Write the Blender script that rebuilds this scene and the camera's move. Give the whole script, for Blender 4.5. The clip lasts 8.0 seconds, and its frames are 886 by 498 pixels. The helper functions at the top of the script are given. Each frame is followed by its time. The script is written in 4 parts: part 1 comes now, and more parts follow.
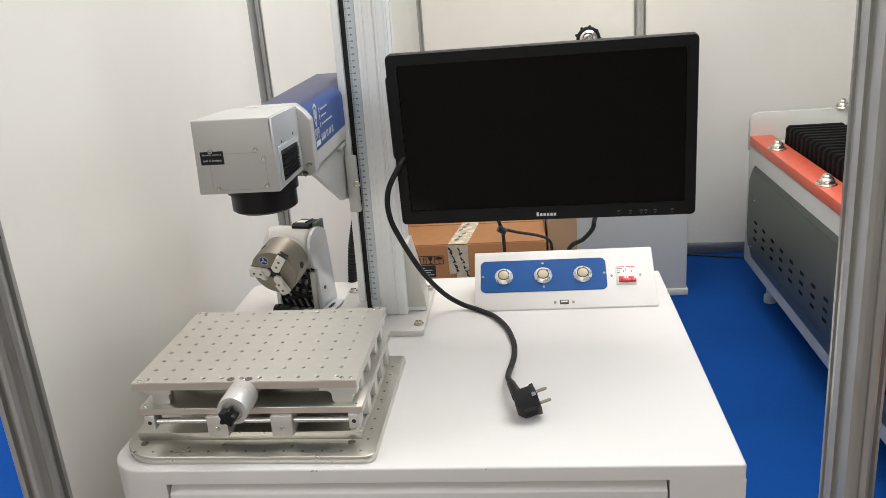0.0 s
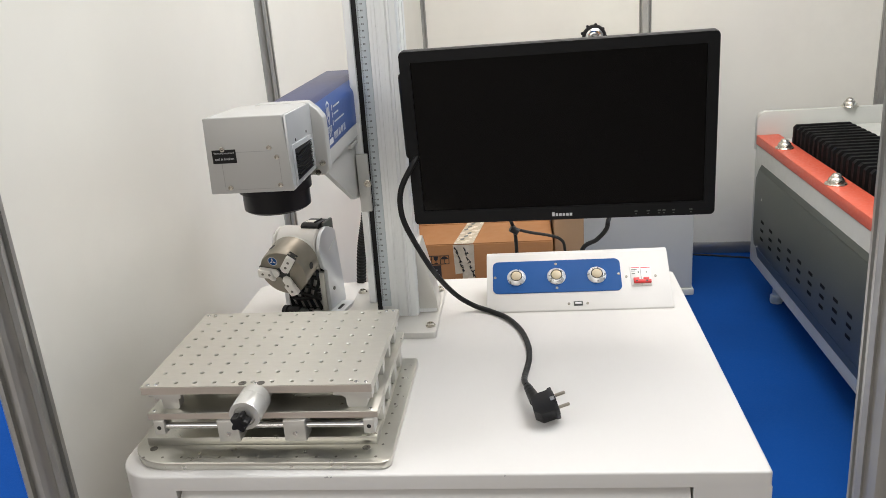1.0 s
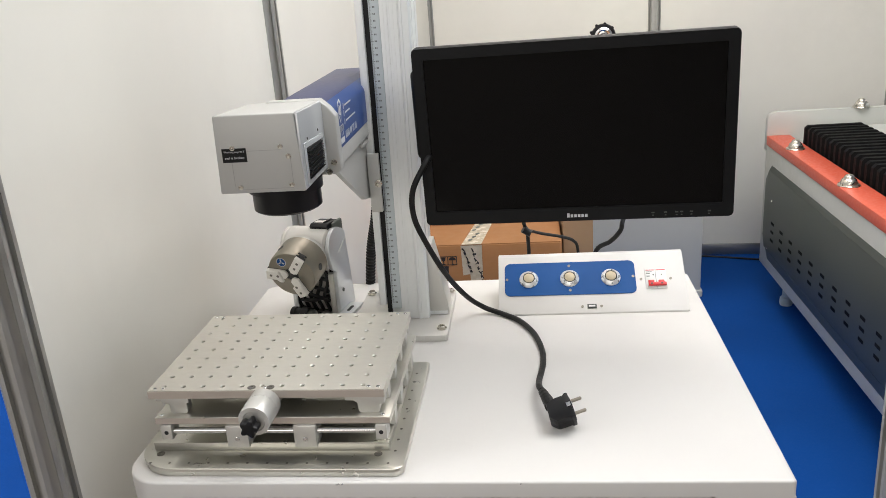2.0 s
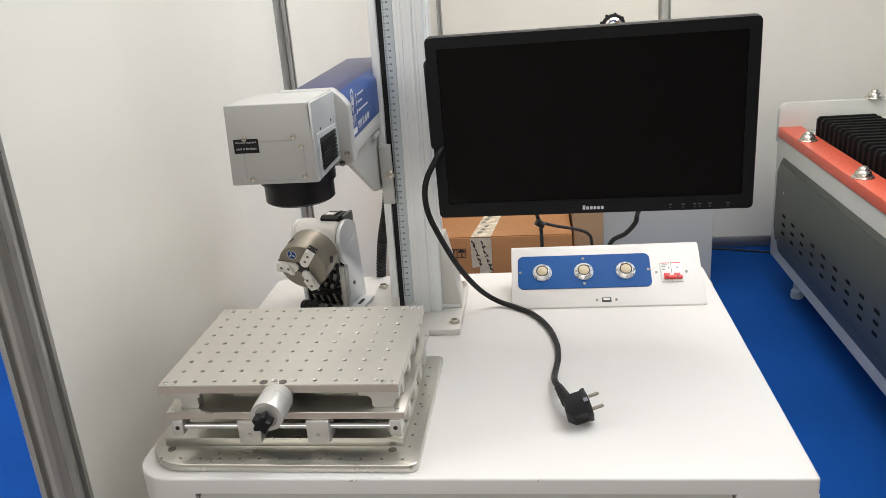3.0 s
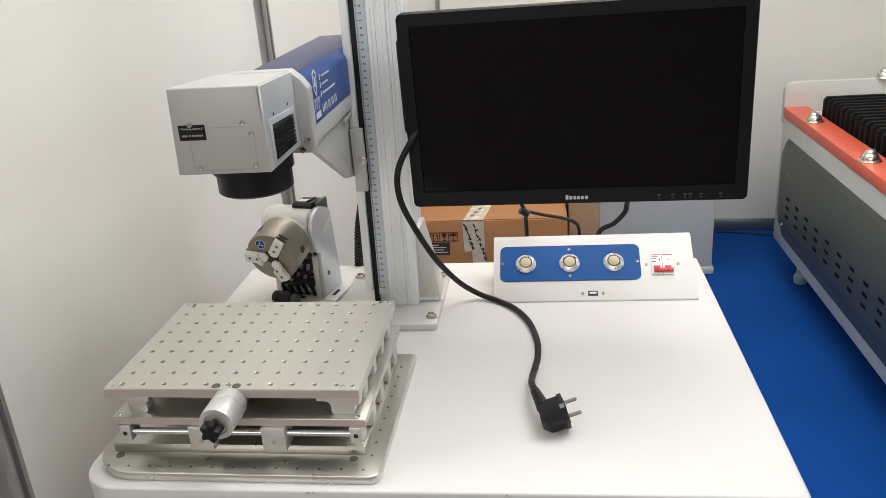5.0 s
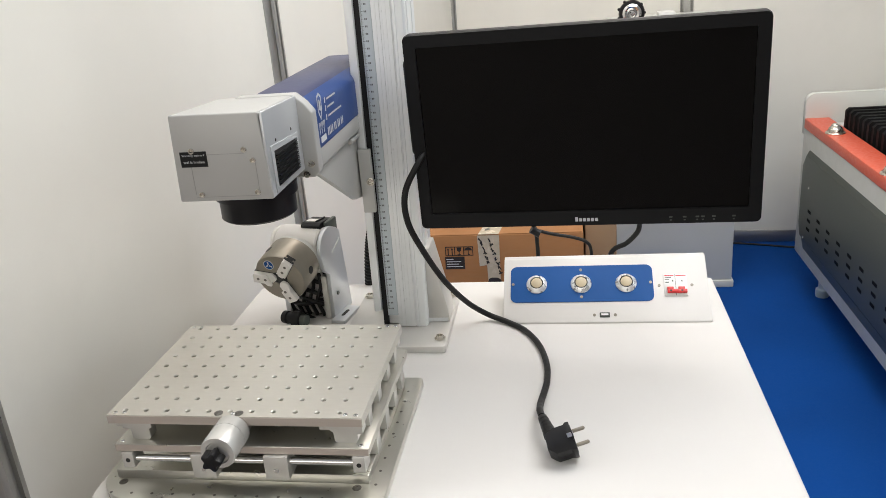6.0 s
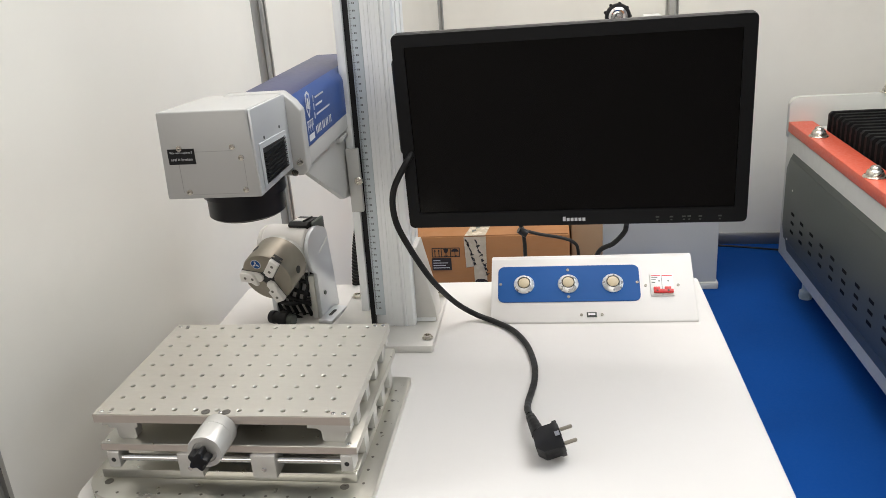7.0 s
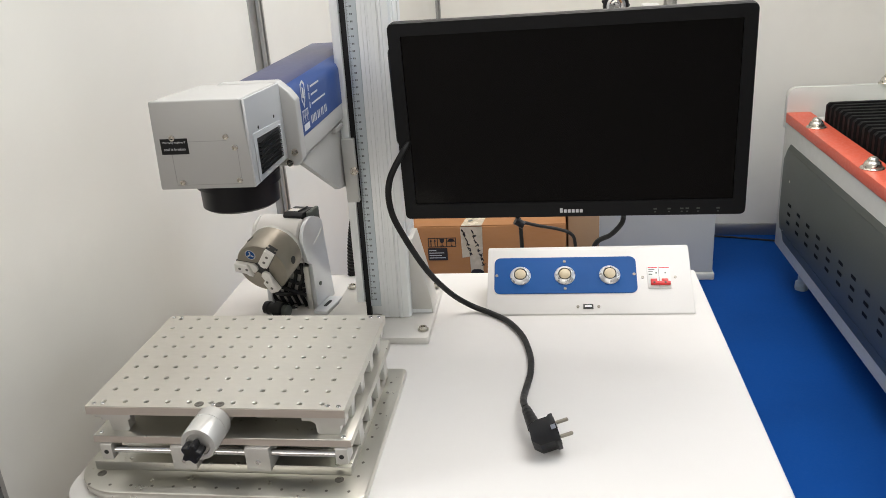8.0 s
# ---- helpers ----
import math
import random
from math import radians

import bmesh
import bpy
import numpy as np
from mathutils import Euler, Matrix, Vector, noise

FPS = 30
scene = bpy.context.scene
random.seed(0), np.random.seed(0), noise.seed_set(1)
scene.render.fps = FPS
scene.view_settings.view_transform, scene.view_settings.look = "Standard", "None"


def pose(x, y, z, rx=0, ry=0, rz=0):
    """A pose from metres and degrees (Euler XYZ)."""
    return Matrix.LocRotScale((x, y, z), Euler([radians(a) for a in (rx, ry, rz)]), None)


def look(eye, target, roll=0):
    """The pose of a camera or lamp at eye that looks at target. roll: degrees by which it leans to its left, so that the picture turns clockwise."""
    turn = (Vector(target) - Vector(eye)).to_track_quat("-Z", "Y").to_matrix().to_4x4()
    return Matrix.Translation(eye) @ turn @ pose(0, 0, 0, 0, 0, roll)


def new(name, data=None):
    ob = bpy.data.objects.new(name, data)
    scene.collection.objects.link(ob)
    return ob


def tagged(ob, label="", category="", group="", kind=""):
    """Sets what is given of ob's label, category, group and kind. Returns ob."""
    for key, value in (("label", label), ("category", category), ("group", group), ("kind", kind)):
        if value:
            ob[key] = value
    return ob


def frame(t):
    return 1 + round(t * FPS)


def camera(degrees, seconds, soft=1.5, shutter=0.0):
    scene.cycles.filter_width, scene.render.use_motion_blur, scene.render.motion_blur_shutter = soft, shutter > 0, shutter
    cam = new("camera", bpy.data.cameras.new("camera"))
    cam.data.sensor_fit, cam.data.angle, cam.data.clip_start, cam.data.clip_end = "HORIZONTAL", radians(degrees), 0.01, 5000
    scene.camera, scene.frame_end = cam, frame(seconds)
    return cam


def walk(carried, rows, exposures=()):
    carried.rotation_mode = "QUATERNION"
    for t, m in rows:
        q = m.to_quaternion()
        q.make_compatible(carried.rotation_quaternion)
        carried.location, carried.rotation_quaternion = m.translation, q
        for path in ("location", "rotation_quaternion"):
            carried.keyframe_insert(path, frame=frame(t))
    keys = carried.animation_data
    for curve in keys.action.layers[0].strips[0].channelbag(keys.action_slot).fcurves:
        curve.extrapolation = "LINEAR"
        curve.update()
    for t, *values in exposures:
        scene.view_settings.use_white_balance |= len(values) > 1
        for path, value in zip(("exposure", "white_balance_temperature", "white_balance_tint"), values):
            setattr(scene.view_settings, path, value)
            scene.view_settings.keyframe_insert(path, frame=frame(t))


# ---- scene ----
cam = camera(57.4, 8.0, soft=0.68)
PATH = [
    (0, (0.115, 0.154, 1.38), (-0.098, 2.032, 0.726), -4.4),
    (0.5, (0.102, 0.162, 1.377), (-0.109, 2.04, 0.723), -4.3),
    (1, (0.089, 0.176, 1.376), (-0.12, 2.054, 0.719), -4.3),
    (1.5, (0.081, 0.189, 1.373), (-0.13, 2.067, 0.717), -4.2),
    (3, (0.059, 0.215, 1.366), (-0.172, 2.084, 0.693), -4.3),
    (3.5, (0.057, 0.225, 1.361), (-0.175, 2.086, 0.667), -4.3),
    (4, (0.06, 0.238, 1.36), (-0.164, 2.094, 0.648), -4.2),
    (4.5, (0.078, 0.268, 1.354), (-0.148, 2.116, 0.625), -4.1),
    (6, (0.113, 0.317, 1.372), (-0.185, 2.164, 0.666), -4.7),
    (6.5, (0.107, 0.313, 1.372), (-0.186, 2.165, 0.677), -4.6),
    (7, (0.11, 0.314, 1.368), (-0.153, 2.168, 0.666), -4.2),
    (7.5, (0.106, 0.319, 1.369), (-0.159, 2.165, 0.645), -4.1),
    (8, (0.109, 0.323, 1.368), (-0.145, 2.168, 0.64), -3.9),
]
walk(cam, [(t, look(eye, target, roll)) for t, eye, target, roll in PATH])

# ---- light ----
world = bpy.data.worlds.new("world")
scene.world = world
world.use_nodes = True
world.node_tree.nodes["Background"].inputs[0].default_value = (0.75, 0.85, 1.0, 1)
world.node_tree.nodes["Background"].inputs[1].default_value = 0.03


# Area lights added out of view round the hall; no opening is modelled.
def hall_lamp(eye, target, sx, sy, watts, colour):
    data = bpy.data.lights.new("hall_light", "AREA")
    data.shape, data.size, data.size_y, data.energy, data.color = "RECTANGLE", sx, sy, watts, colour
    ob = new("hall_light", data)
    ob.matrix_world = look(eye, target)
    return tagged(ob, "unseen area light added high in the hall for soft daylight", "light", "hall daylight", "structure")


# Unseen lights added over the booth to brighten the desk and west wall.
def booth_fill(eye, target, size, watts, colour):
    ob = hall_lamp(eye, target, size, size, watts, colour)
    ob.name = "booth_fill_light"
    return tagged(ob, "unseen soft area light added above the booth", "light", "booth lamps", "structure")


hall_lamp((14.5, 2.5, 3.8), (0.0, 1.2, 1.2), 15.0, 4.5, 180, (0.84, 0.95, 1.0))
hall_lamp((-1.5, -11.6, 3.8), (-0.3, 1.6, 1.2), 15.0, 4.5, 500, (1.0, 0.95, 0.87))
hall_lamp((-0.5, -5.0, 6.5), (-0.4, 1.6, 0.8), 10.0, 7.0, 60, (1.0, 0.95, 0.87))
# added to brighten the carpet west of the partition
hall_lamp((-8.0, 0.5, 6.3), (-2.5, 2.0, 0.0), 4.0, 4.0, 1300, (0.95, 0.98, 1.0))
booth_fill((0.95, 1.45, 3.1), (-0.6, 1.8, 1.2), 1.6, 51, (0.96, 0.98, 0.99))
booth_fill((0.12, 2.35, 3.1), (-0.45, 2.1, 0.8), 2.0, 42, (1.0, 0.91, 0.82))


# ---- materials ----
def mat(name, colour, rough=0.5, metal=0.0, vary=0.06, big=3.0, fine=60.0, bump=0.0, bump_scale=200.0, stretch=(1, 1, 1), coat=0.0, spec=0.5, rvary=0.08, per_piece=0.0, dirt=0.0):
    m = bpy.data.materials.new(name)
    m.use_nodes = True
    nt = m.node_tree
    bs = nt.nodes["Principled BSDF"]
    tc = nt.nodes.new("ShaderNodeTexCoord")
    mp = nt.nodes.new("ShaderNodeMapping")
    mp.inputs["Scale"].default_value = stretch
    nt.links.new(tc.outputs["Object"], mp.inputs["Vector"])

    def nz(scale, detail=4.0):
        n = nt.nodes.new("ShaderNodeTexNoise")
        n.inputs["Scale"].default_value, n.inputs["Detail"].default_value = scale, detail
        nt.links.new(mp.outputs[0], n.inputs["Vector"])
        return n.outputs["Fac"]

    def mix(fac, a, b, kind="MIX"):
        n = nt.nodes.new("ShaderNodeMix")
        n.data_type, n.blend_type = "RGBA", kind
        for s, v in ((n.inputs[0], fac), (n.inputs[6], a), (n.inputs[7], b)):
            if isinstance(v, (int, float, tuple)):
                s.default_value = v
            else:
                nt.links.new(v, s)
        return n.outputs[2]

    def ramp(v, a, b, lo=0.3, hi=0.7):
        n = nt.nodes.new("ShaderNodeMapRange")
        n.inputs[1].default_value, n.inputs[2].default_value, n.inputs[3].default_value, n.inputs[4].default_value = lo, hi, a, b
        nt.links.new(v, n.inputs[0])
        return n.outputs[0]

    c = (*colour, 1)
    dark = tuple(x * (1 - 2 * vary) for x in colour) + (1,)
    light = tuple(min(1, x * (1 + vary)) for x in colour) + (1,)
    out = mix(ramp(nz(big), 0, 1), dark, light)
    out = mix(ramp(nz(fine, 6.0), 0.0, 0.5), out, c)
    if dirt:
        out = mix(ramp(nz(big * 7, 8.0), 0.0, dirt, 0.56, 0.72), out, tuple(x * 0.45 for x in colour) + (1,))
    if per_piece:
        oi = nt.nodes.new("ShaderNodeObjectInfo")
        out = mix(ramp(oi.outputs["Random"], 0, per_piece, 0, 1), out, tuple(x * 0.7 for x in colour) + (1,))
    nt.links.new(out, bs.inputs["Base Color"])
    nt.links.new(ramp(nz(fine * 0.4), max(0.02, rough - rvary), min(1, rough + rvary)), bs.inputs["Roughness"])
    bs.inputs["Metallic"].default_value = metal
    bs.inputs["Specular IOR Level"].default_value = spec
    bs.inputs["Coat Weight"].default_value = coat
    if bump:
        b = nt.nodes.new("ShaderNodeBump")
        b.inputs["Strength"].default_value, b.inputs["Distance"].default_value = bump, 0.002
        nt.links.new(nz(bump_scale, 3.0), b.inputs["Height"])
        nt.links.new(b.outputs[0], bs.inputs["Normal"])
    return m


M_WALL = mat("wall_panel_laminate", (0.80, 0.78, 0.72), 0.42, vary=0.035, big=1.6, fine=25, bump=0.03, bump_scale=60)
M_CARPET = mat("blue_carpet", (0.0035, 0.064, 0.30), 0.95, vary=0.12, big=2.0, fine=250, bump=0.5, bump_scale=700, spec=0.15)
M_ALU = mat("aluminium_extrusion", (0.87, 0.89, 0.90), 0.40, 0.35, vary=0.03, big=4, fine=40, stretch=(8, 8, 0.4), bump=0.02, bump_scale=120, dirt=0.06)
M_POST = mat("aged_aluminium", (0.47, 0.465, 0.445), 0.42, 0.8, vary=0.06, big=4, fine=50, stretch=(4, 4, 0.8), bump=0.03, bump_scale=150, dirt=0.25)
M_WHITE = mat("white_powder_coat", (0.67, 0.652, 0.628), 0.42, vary=0.02, big=3, fine=90, bump=0.05, bump_scale=900)
M_WHITE2 = mat("white_painted_steel", (0.60, 0.61, 0.575), 0.4, vary=0.03, big=3, fine=90, bump=0.04, bump_scale=700)
M_ANOD = mat("anodised_plate", (0.65, 0.63, 0.575), 0.42, 0.75, vary=0.015, big=6, fine=160, stretch=(1, 3, 1), bump=0.03, bump_scale=900)
M_ANODB = mat("bright_milled_plate", (0.62, 0.61, 0.56), 0.30, 0.95, vary=0.015, big=6, fine=160, rvary=0.03)
M_ANOD2 = mat("clear_anodised_aluminium", (0.66, 0.65, 0.62), 0.40, 0.6, vary=0.03, big=6, fine=120, bump=0.03, bump_scale=700)
# pinkish tint stands for the warm reflection on the front edges
M_EDGE = mat("edge_with_warm_reflection", (0.65, 0.59, 0.54), 0.4, 0.8, vary=0.04, big=10, fine=200, stretch=(1, 1, 12))
M_CHROME = mat("polished_steel", (0.75, 0.75, 0.74), 0.14, 1.0, vary=0.04, big=20, fine=200)
M_STEEL = mat("ground_steel", (0.31, 0.285, 0.24), 0.40, 0.9, vary=0.02, big=30, fine=300, bump=0.02, bump_scale=900)
M_JAW = mat("bright_ground_jaw", (0.84, 0.82, 0.78), 0.42, 0.2, vary=0.02, big=30, fine=400)
M_GREY = mat("silver_grey_paint", (0.52, 0.52, 0.505), 0.45, 0.25, vary=0.015, big=8, fine=300, bump=0.03, bump_scale=1800, rvary=0.02)
# silver of the stand; on the head its paleness stands for side light
M_BRIGHT = mat("silver_and_lit_side", (0.64, 0.66, 0.68), 0.34, 0.45, vary=0.02, big=8, fine=200, rvary=0.03)
M_NAVY = mat("dark_navy_paint", (0.045, 0.052, 0.125), 0.42, 0.15, vary=0.02, big=8, fine=300, rvary=0.02)
M_BLUE = mat("blue_laser_housing", (0.016, 0.062, 0.245), 0.36, 0.1, vary=0.01, big=8, fine=300, bump=0.0, coat=0.1, rvary=0.01)
M_PANELBLUE = mat("blue_panel_film", (0.006, 0.075, 0.27), 0.5, spec=0.2, vary=0.03, big=20, fine=300)
M_BLACK = mat("black_plastic", (0.006, 0.006, 0.007), 0.42, spec=0.30, vary=0.1, big=20, fine=300, bump=0.05, bump_scale=1500)
M_BEZEL = mat("monitor_bezel_plastic", (0.003, 0.0034, 0.0045), 0.42, spec=0.24, vary=0.1, big=20, fine=400, bump=0.05, bump_scale=2500)
M_SCREEN = mat("dark_screen", (0.0022, 0.002, 0.0022), 0.16, vary=0.08, big=6, fine=60, rvary=0.01, spec=0.17)
M_LENS = mat("black_lens_anodising", (0.006, 0.006, 0.0078), 0.36, 0.0, spec=0.3, vary=0.0, big=20, fine=300, rvary=0.01)
M_RUBBER = mat("black_cable_rubber", (0.008, 0.008, 0.008), 0.5, spec=0.3, vary=0.12, big=30, fine=300, bump=0.05, bump_scale=900)
# near-black stands for shade inside openings; also colours button rings and marks
M_DARK = mat("dark_trim_and_recess_shade", (0.02, 0.02, 0.02), 0.6, vary=0.1)
# darkened metal: the shade inside small holes is put into the colour
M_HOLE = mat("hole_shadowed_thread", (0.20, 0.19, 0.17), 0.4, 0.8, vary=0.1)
M_KRAFT = mat("kraft_cardboard", (0.36, 0.165, 0.062), 0.8, vary=0.06, big=5, fine=90, bump=0.1, bump_scale=300, stretch=(1, 1, 4))
M_KRAFT2 = mat("pale_kraft_cardboard", (0.33, 0.21, 0.12), 0.8, vary=0.06, big=5, fine=90, bump=0.1, bump_scale=300)
M_TAPE = mat("translucent_packing_tape", (0.58, 0.50, 0.38), 0.25, vary=0.08, big=30, fine=120, bump=0.1, bump_scale=120)
M_INK = mat("black_print", (0.025, 0.02, 0.02), 0.6, vary=0.1)
M_PRINTW = mat("white_print", (0.62, 0.63, 0.65), 0.5, vary=0.05)
M_RED = mat("red_painted_bar", (0.78, 0.135, 0.075), 0.4, vary=0.015, big=2, fine=300, bump=0.02, bump_scale=1500)
M_SWITCH = mat("red_switch_plastic", (0.62, 0.03, 0.03), 0.35, vary=0.04)
M_CLEAR = mat("white_breaker_plastic", (0.72, 0.72, 0.70), 0.4, vary=0.03)
M_SLATE = mat("slate_grey_panel", (0.066, 0.076, 0.066), 0.40, vary=0.015, big=1.2, fine=400, rvary=0.02)
M_BTN = mat("satin_chrome_button", (0.80, 0.80, 0.79), 0.3, 0.7, vary=0.03, big=40, fine=300)
M_LAMP = mat("button_centre_film", (0.55, 0.46, 0.31), 0.4, vary=0.04)
M_BAG = mat("red_printed_bag", (0.45, 0.06, 0.06), 0.5, vary=0.3, big=14, fine=90)
M_WRAP = mat("pale_blue_foot_film", (0.45, 0.55, 0.62), 0.3, vary=0.15, big=20, fine=60)
# colour chosen for the bounce it throws on the machine's front
M_AISLE = mat("aisle_floor", (0.22, 0.19, 0.165), 0.6, vary=0.08, big=0.8, fine=30, bump=0.1, bump_scale=200)
M_LINE = mat("panel_joint_line", (0.36, 0.36, 0.35), 0.5, 0.2, vary=0.05)
M_BELLOWS = mat("black_bellows_cloth", (0.005, 0.005, 0.0055), 0.7, vary=0.1, big=20, fine=200, spec=0.14)
M_RULER = mat("bluish_scale_strip", (0.60, 0.66, 0.70), 0.4, 0.3, vary=0.03)
# aluminium with the shade at the wall's foot put into its grey
M_BEAM = mat("shaded_beam_aluminium", (0.34, 0.34, 0.335), 0.38, 0.9, vary=0.06, big=4, fine=80, stretch=(0.5, 6, 6))
M_NUT = mat("nickel_plated_nut", (0.66, 0.63, 0.56), 0.27, 1.0, vary=0.04, big=20, fine=200)
M_INKGREY = mat("grey_engraved_ink", (0.13, 0.14, 0.15), 0.5, vary=0.05)
M_HALL = mat("hall_lining", (0.78, 0.78, 0.77), 0.8, vary=0.05, big=0.3, fine=5)

# ---- mesh builders ----
POSE = {}


def add(bm, tmp):
    me = bpy.data.meshes.new("tmp")
    tmp.to_mesh(me)
    tmp.free()
    bm.from_mesh(me)
    bpy.data.meshes.remove(me)
    return bm


def bev_all(tmp, bev, seg=2, limit=30):
    if bev:
        edges = [e for e in tmp.edges if len(e.link_faces) == 2 and e.calc_face_angle(0) > radians(limit)]
        bmesh.ops.bevel(tmp, geom=edges, offset=bev, segments=seg, profile=0.5, affect="EDGES", clamp_overlap=True)


def box(x0, x1, y0, y1, z0, z1, bev=0.0, seg=2, bm=None):
    tmp = bmesh.new()
    bmesh.ops.create_cube(tmp, size=1)
    bmesh.ops.transform(tmp, matrix=Matrix.Translation(((x0 + x1) / 2, (y0 + y1) / 2, (z0 + z1) / 2)) @ Matrix.Diagonal((x1 - x0, y1 - y0, z1 - z0, 1)), verts=tmp.verts)
    bev_all(tmp, bev, seg)
    return add(bm or bmesh.new(), tmp)


def prism(pts, axis, a0, a1, bev=0.0, seg=2, bm=None, limit=30):
    """A polygon extruded along an axis; pts are the other two coordinates in xyz order."""
    def at(p, a):
        return {"x": (a, p[0], p[1]), "y": (p[0], a, p[1]), "z": (p[0], p[1], a)}[axis]
    tmp = bmesh.new()
    lo = [tmp.verts.new(at(p, a0)) for p in pts]
    hi = [tmp.verts.new(at(p, a1)) for p in pts]
    n = len(pts)
    tmp.faces.new(lo)
    tmp.faces.new(hi[::-1])
    for i in range(n):
        tmp.faces.new((lo[i], hi[i], hi[(i + 1) % n], lo[(i + 1) % n]))
    bmesh.ops.recalc_face_normals(tmp, faces=tmp.faces)
    bev_all(tmp, bev, seg, limit)
    return add(bm or bmesh.new(), tmp)


def rounded(x0, x1, y0, y1, radii, n=8):
    """A rectangle's outline with its own radius at each corner: (x0,y0), (x1,y0), (x1,y1), (x0,y1)."""
    pts = []
    for (cx, cy, sx, sy, a), r in zip(((x0, y0, 1, 1, 180), (x1, y0, -1, 1, 270), (x1, y1, -1, -1, 0), (x0, y1, 1, -1, 90)), radii):
        if r <= 0:
            pts.append((cx, cy))
            continue
        for i in range(n + 1):
            t = radians(a + 90 * i / n)
            pts.append((cx + sx * r + r * math.cos(t), cy + sy * r + r * math.sin(t)))
    return pts


def turned(profile, seg=24, axis_pose=None, bm=None):
    """A solid of revolution round z: profile of (radius, height)."""
    tmp = bmesh.new()
    rings = []
    for r, z in profile:
        rings.append([tmp.verts.new((r * math.cos(2 * math.pi * i / seg), r * math.sin(2 * math.pi * i / seg), z)) for i in range(seg)] if r > 1e-6 else [tmp.verts.new((0, 0, z))])
    for a, b in zip(rings, rings[1:]):
        for i in range(seg):
            j = (i + 1) % seg
            f = [a[i % len(a)], a[j % len(a)], b[j % len(b)], b[i % len(b)]]
            f = [v for k, v in enumerate(f) if v not in f[:k]]
            if len(f) > 2:
                tmp.faces.new(f)
    for ring, flip in ((rings[0], True), (rings[-1], False)):
        if len(ring) > 2:
            tmp.faces.new(ring[::-1] if flip else ring)
    bmesh.ops.recalc_face_normals(tmp, faces=tmp.faces)
    if axis_pose is not None:
        bmesh.ops.transform(tmp, matrix=axis_pose, verts=tmp.verts)
    return add(bm or bmesh.new(), tmp)


def rod(p0, p1, r, seg=20, bev=0.0, bm=None):
    p0, p1 = Vector(p0), Vector(p1)
    d = p1 - p0
    q = d.to_track_quat("Z", "Y").to_matrix().to_4x4()
    h, b = d.length, min(bev, r * 0.6)
    prof = [(r - b, 0), (r, b), (r, h - b), (r - b, h)] if b else [(r, 0), (r, h)]
    return turned(prof, seg, Matrix.Translation(p0) @ q, bm)


def smooth_path(pts, n=8):
    p = [Vector(a) for a in pts]
    p = [2 * p[0] - p[1]] + p + [2 * p[-1] - p[-2]]
    out = []
    for i in range(1, len(p) - 2):
        a, b, c, d = p[i - 1:i + 3]
        for k in range(n):
            t = k / n
            out.append(0.5 * (2 * b + (c - a) * t + (2 * a - 5 * b + 4 * c - d) * t * t + (3 * b - a - 3 * c + d) * t ** 3))
    return out + [p[-2]]


def tube(pts, r, seg=12, n=8, bm=None, ripple=0.0):
    path = smooth_path(pts, n)
    tmp = bmesh.new()
    rings, up = [], Vector((0.3, 0.2, 0.9))
    for i, p in enumerate(path):
        d = (path[min(i + 1, len(path) - 1)] - path[max(i - 1, 0)]).normalized()
        u = (up - d * up.dot(d)).normalized()
        w = d.cross(u)
        up = u
        rr = r * (1 + (ripple if i % 2 else -ripple))
        rings.append([tmp.verts.new(p + rr * (u * math.cos(2 * math.pi * k / seg) + w * math.sin(2 * math.pi * k / seg))) for k in range(seg)])
    for a, b in zip(rings, rings[1:]):
        for k in range(seg):
            tmp.faces.new((a[k], a[(k + 1) % seg], b[(k + 1) % seg], b[k]))
    tmp.faces.new(rings[0][::-1])
    tmp.faces.new(rings[-1])
    bmesh.ops.recalc_face_normals(tmp, faces=tmp.faces)
    return add(bm or bmesh.new(), tmp)


def mesh_of(name, bm, material, angle=35):
    me = bpy.data.meshes.new(name)
    bm.to_mesh(me)
    bm.free()
    for p in me.polygons:
        p.use_smooth = True
    me.set_sharp_from_angle(angle=radians(angle))
    me.materials.append(material)
    return me


def thing(name, m, label, category, group="", kind=""):
    """An Empty at a thing's base."""
    ob = new(name)
    ob.empty_display_size = 0.05
    ob.matrix_basis = m
    POSE[ob] = m
    return tagged(ob, label, category, group, kind)


def part(name, bm, material, parent, label="", local=False):
    """Links a bmesh as one mesh under a thing or a part; its coordinates are the world's, or the parent's own if local."""
    if not local:
        bmesh.ops.transform(bm, matrix=POSE[parent].inverted(), verts=bm.verts)
    ob = new(name, mesh_of(name, bm, material))
    ob.parent = parent
    POSE[ob] = POSE[parent]
    return tagged(ob, label)


def piece(name, me, parent, m):
    """One more object on a shared mesh, at the pose m in the parent's own space."""
    ob = new(name, me)
    ob.parent = parent
    ob.matrix_basis = m
    POSE[ob] = POSE[parent] @ m
    return ob


def single(name, bm, material, label, category, group="", kind=""):
    ob = new(name, mesh_of(name, bm, material))
    POSE[ob] = Matrix()
    return tagged(ob, label, category, group, kind)


def lettering(name, body, size, material, parent, m, label=""):
    """Text in the built-in font as a thin mesh, at the pose m in the parent's space."""
    cu = bpy.data.curves.new(name, "FONT")
    cu.body, cu.size, cu.extrude, cu.align_x, cu.align_y = body, size, 0.0001, "CENTER", "CENTER"
    tmp = bpy.data.objects.new("tmp", cu)
    me = bpy.data.meshes.new_from_object(tmp)
    bpy.data.objects.remove(tmp)
    me.materials.clear()
    me.materials.append(material)
    ob = piece(name, me, parent, m)
    return tagged(ob, label)


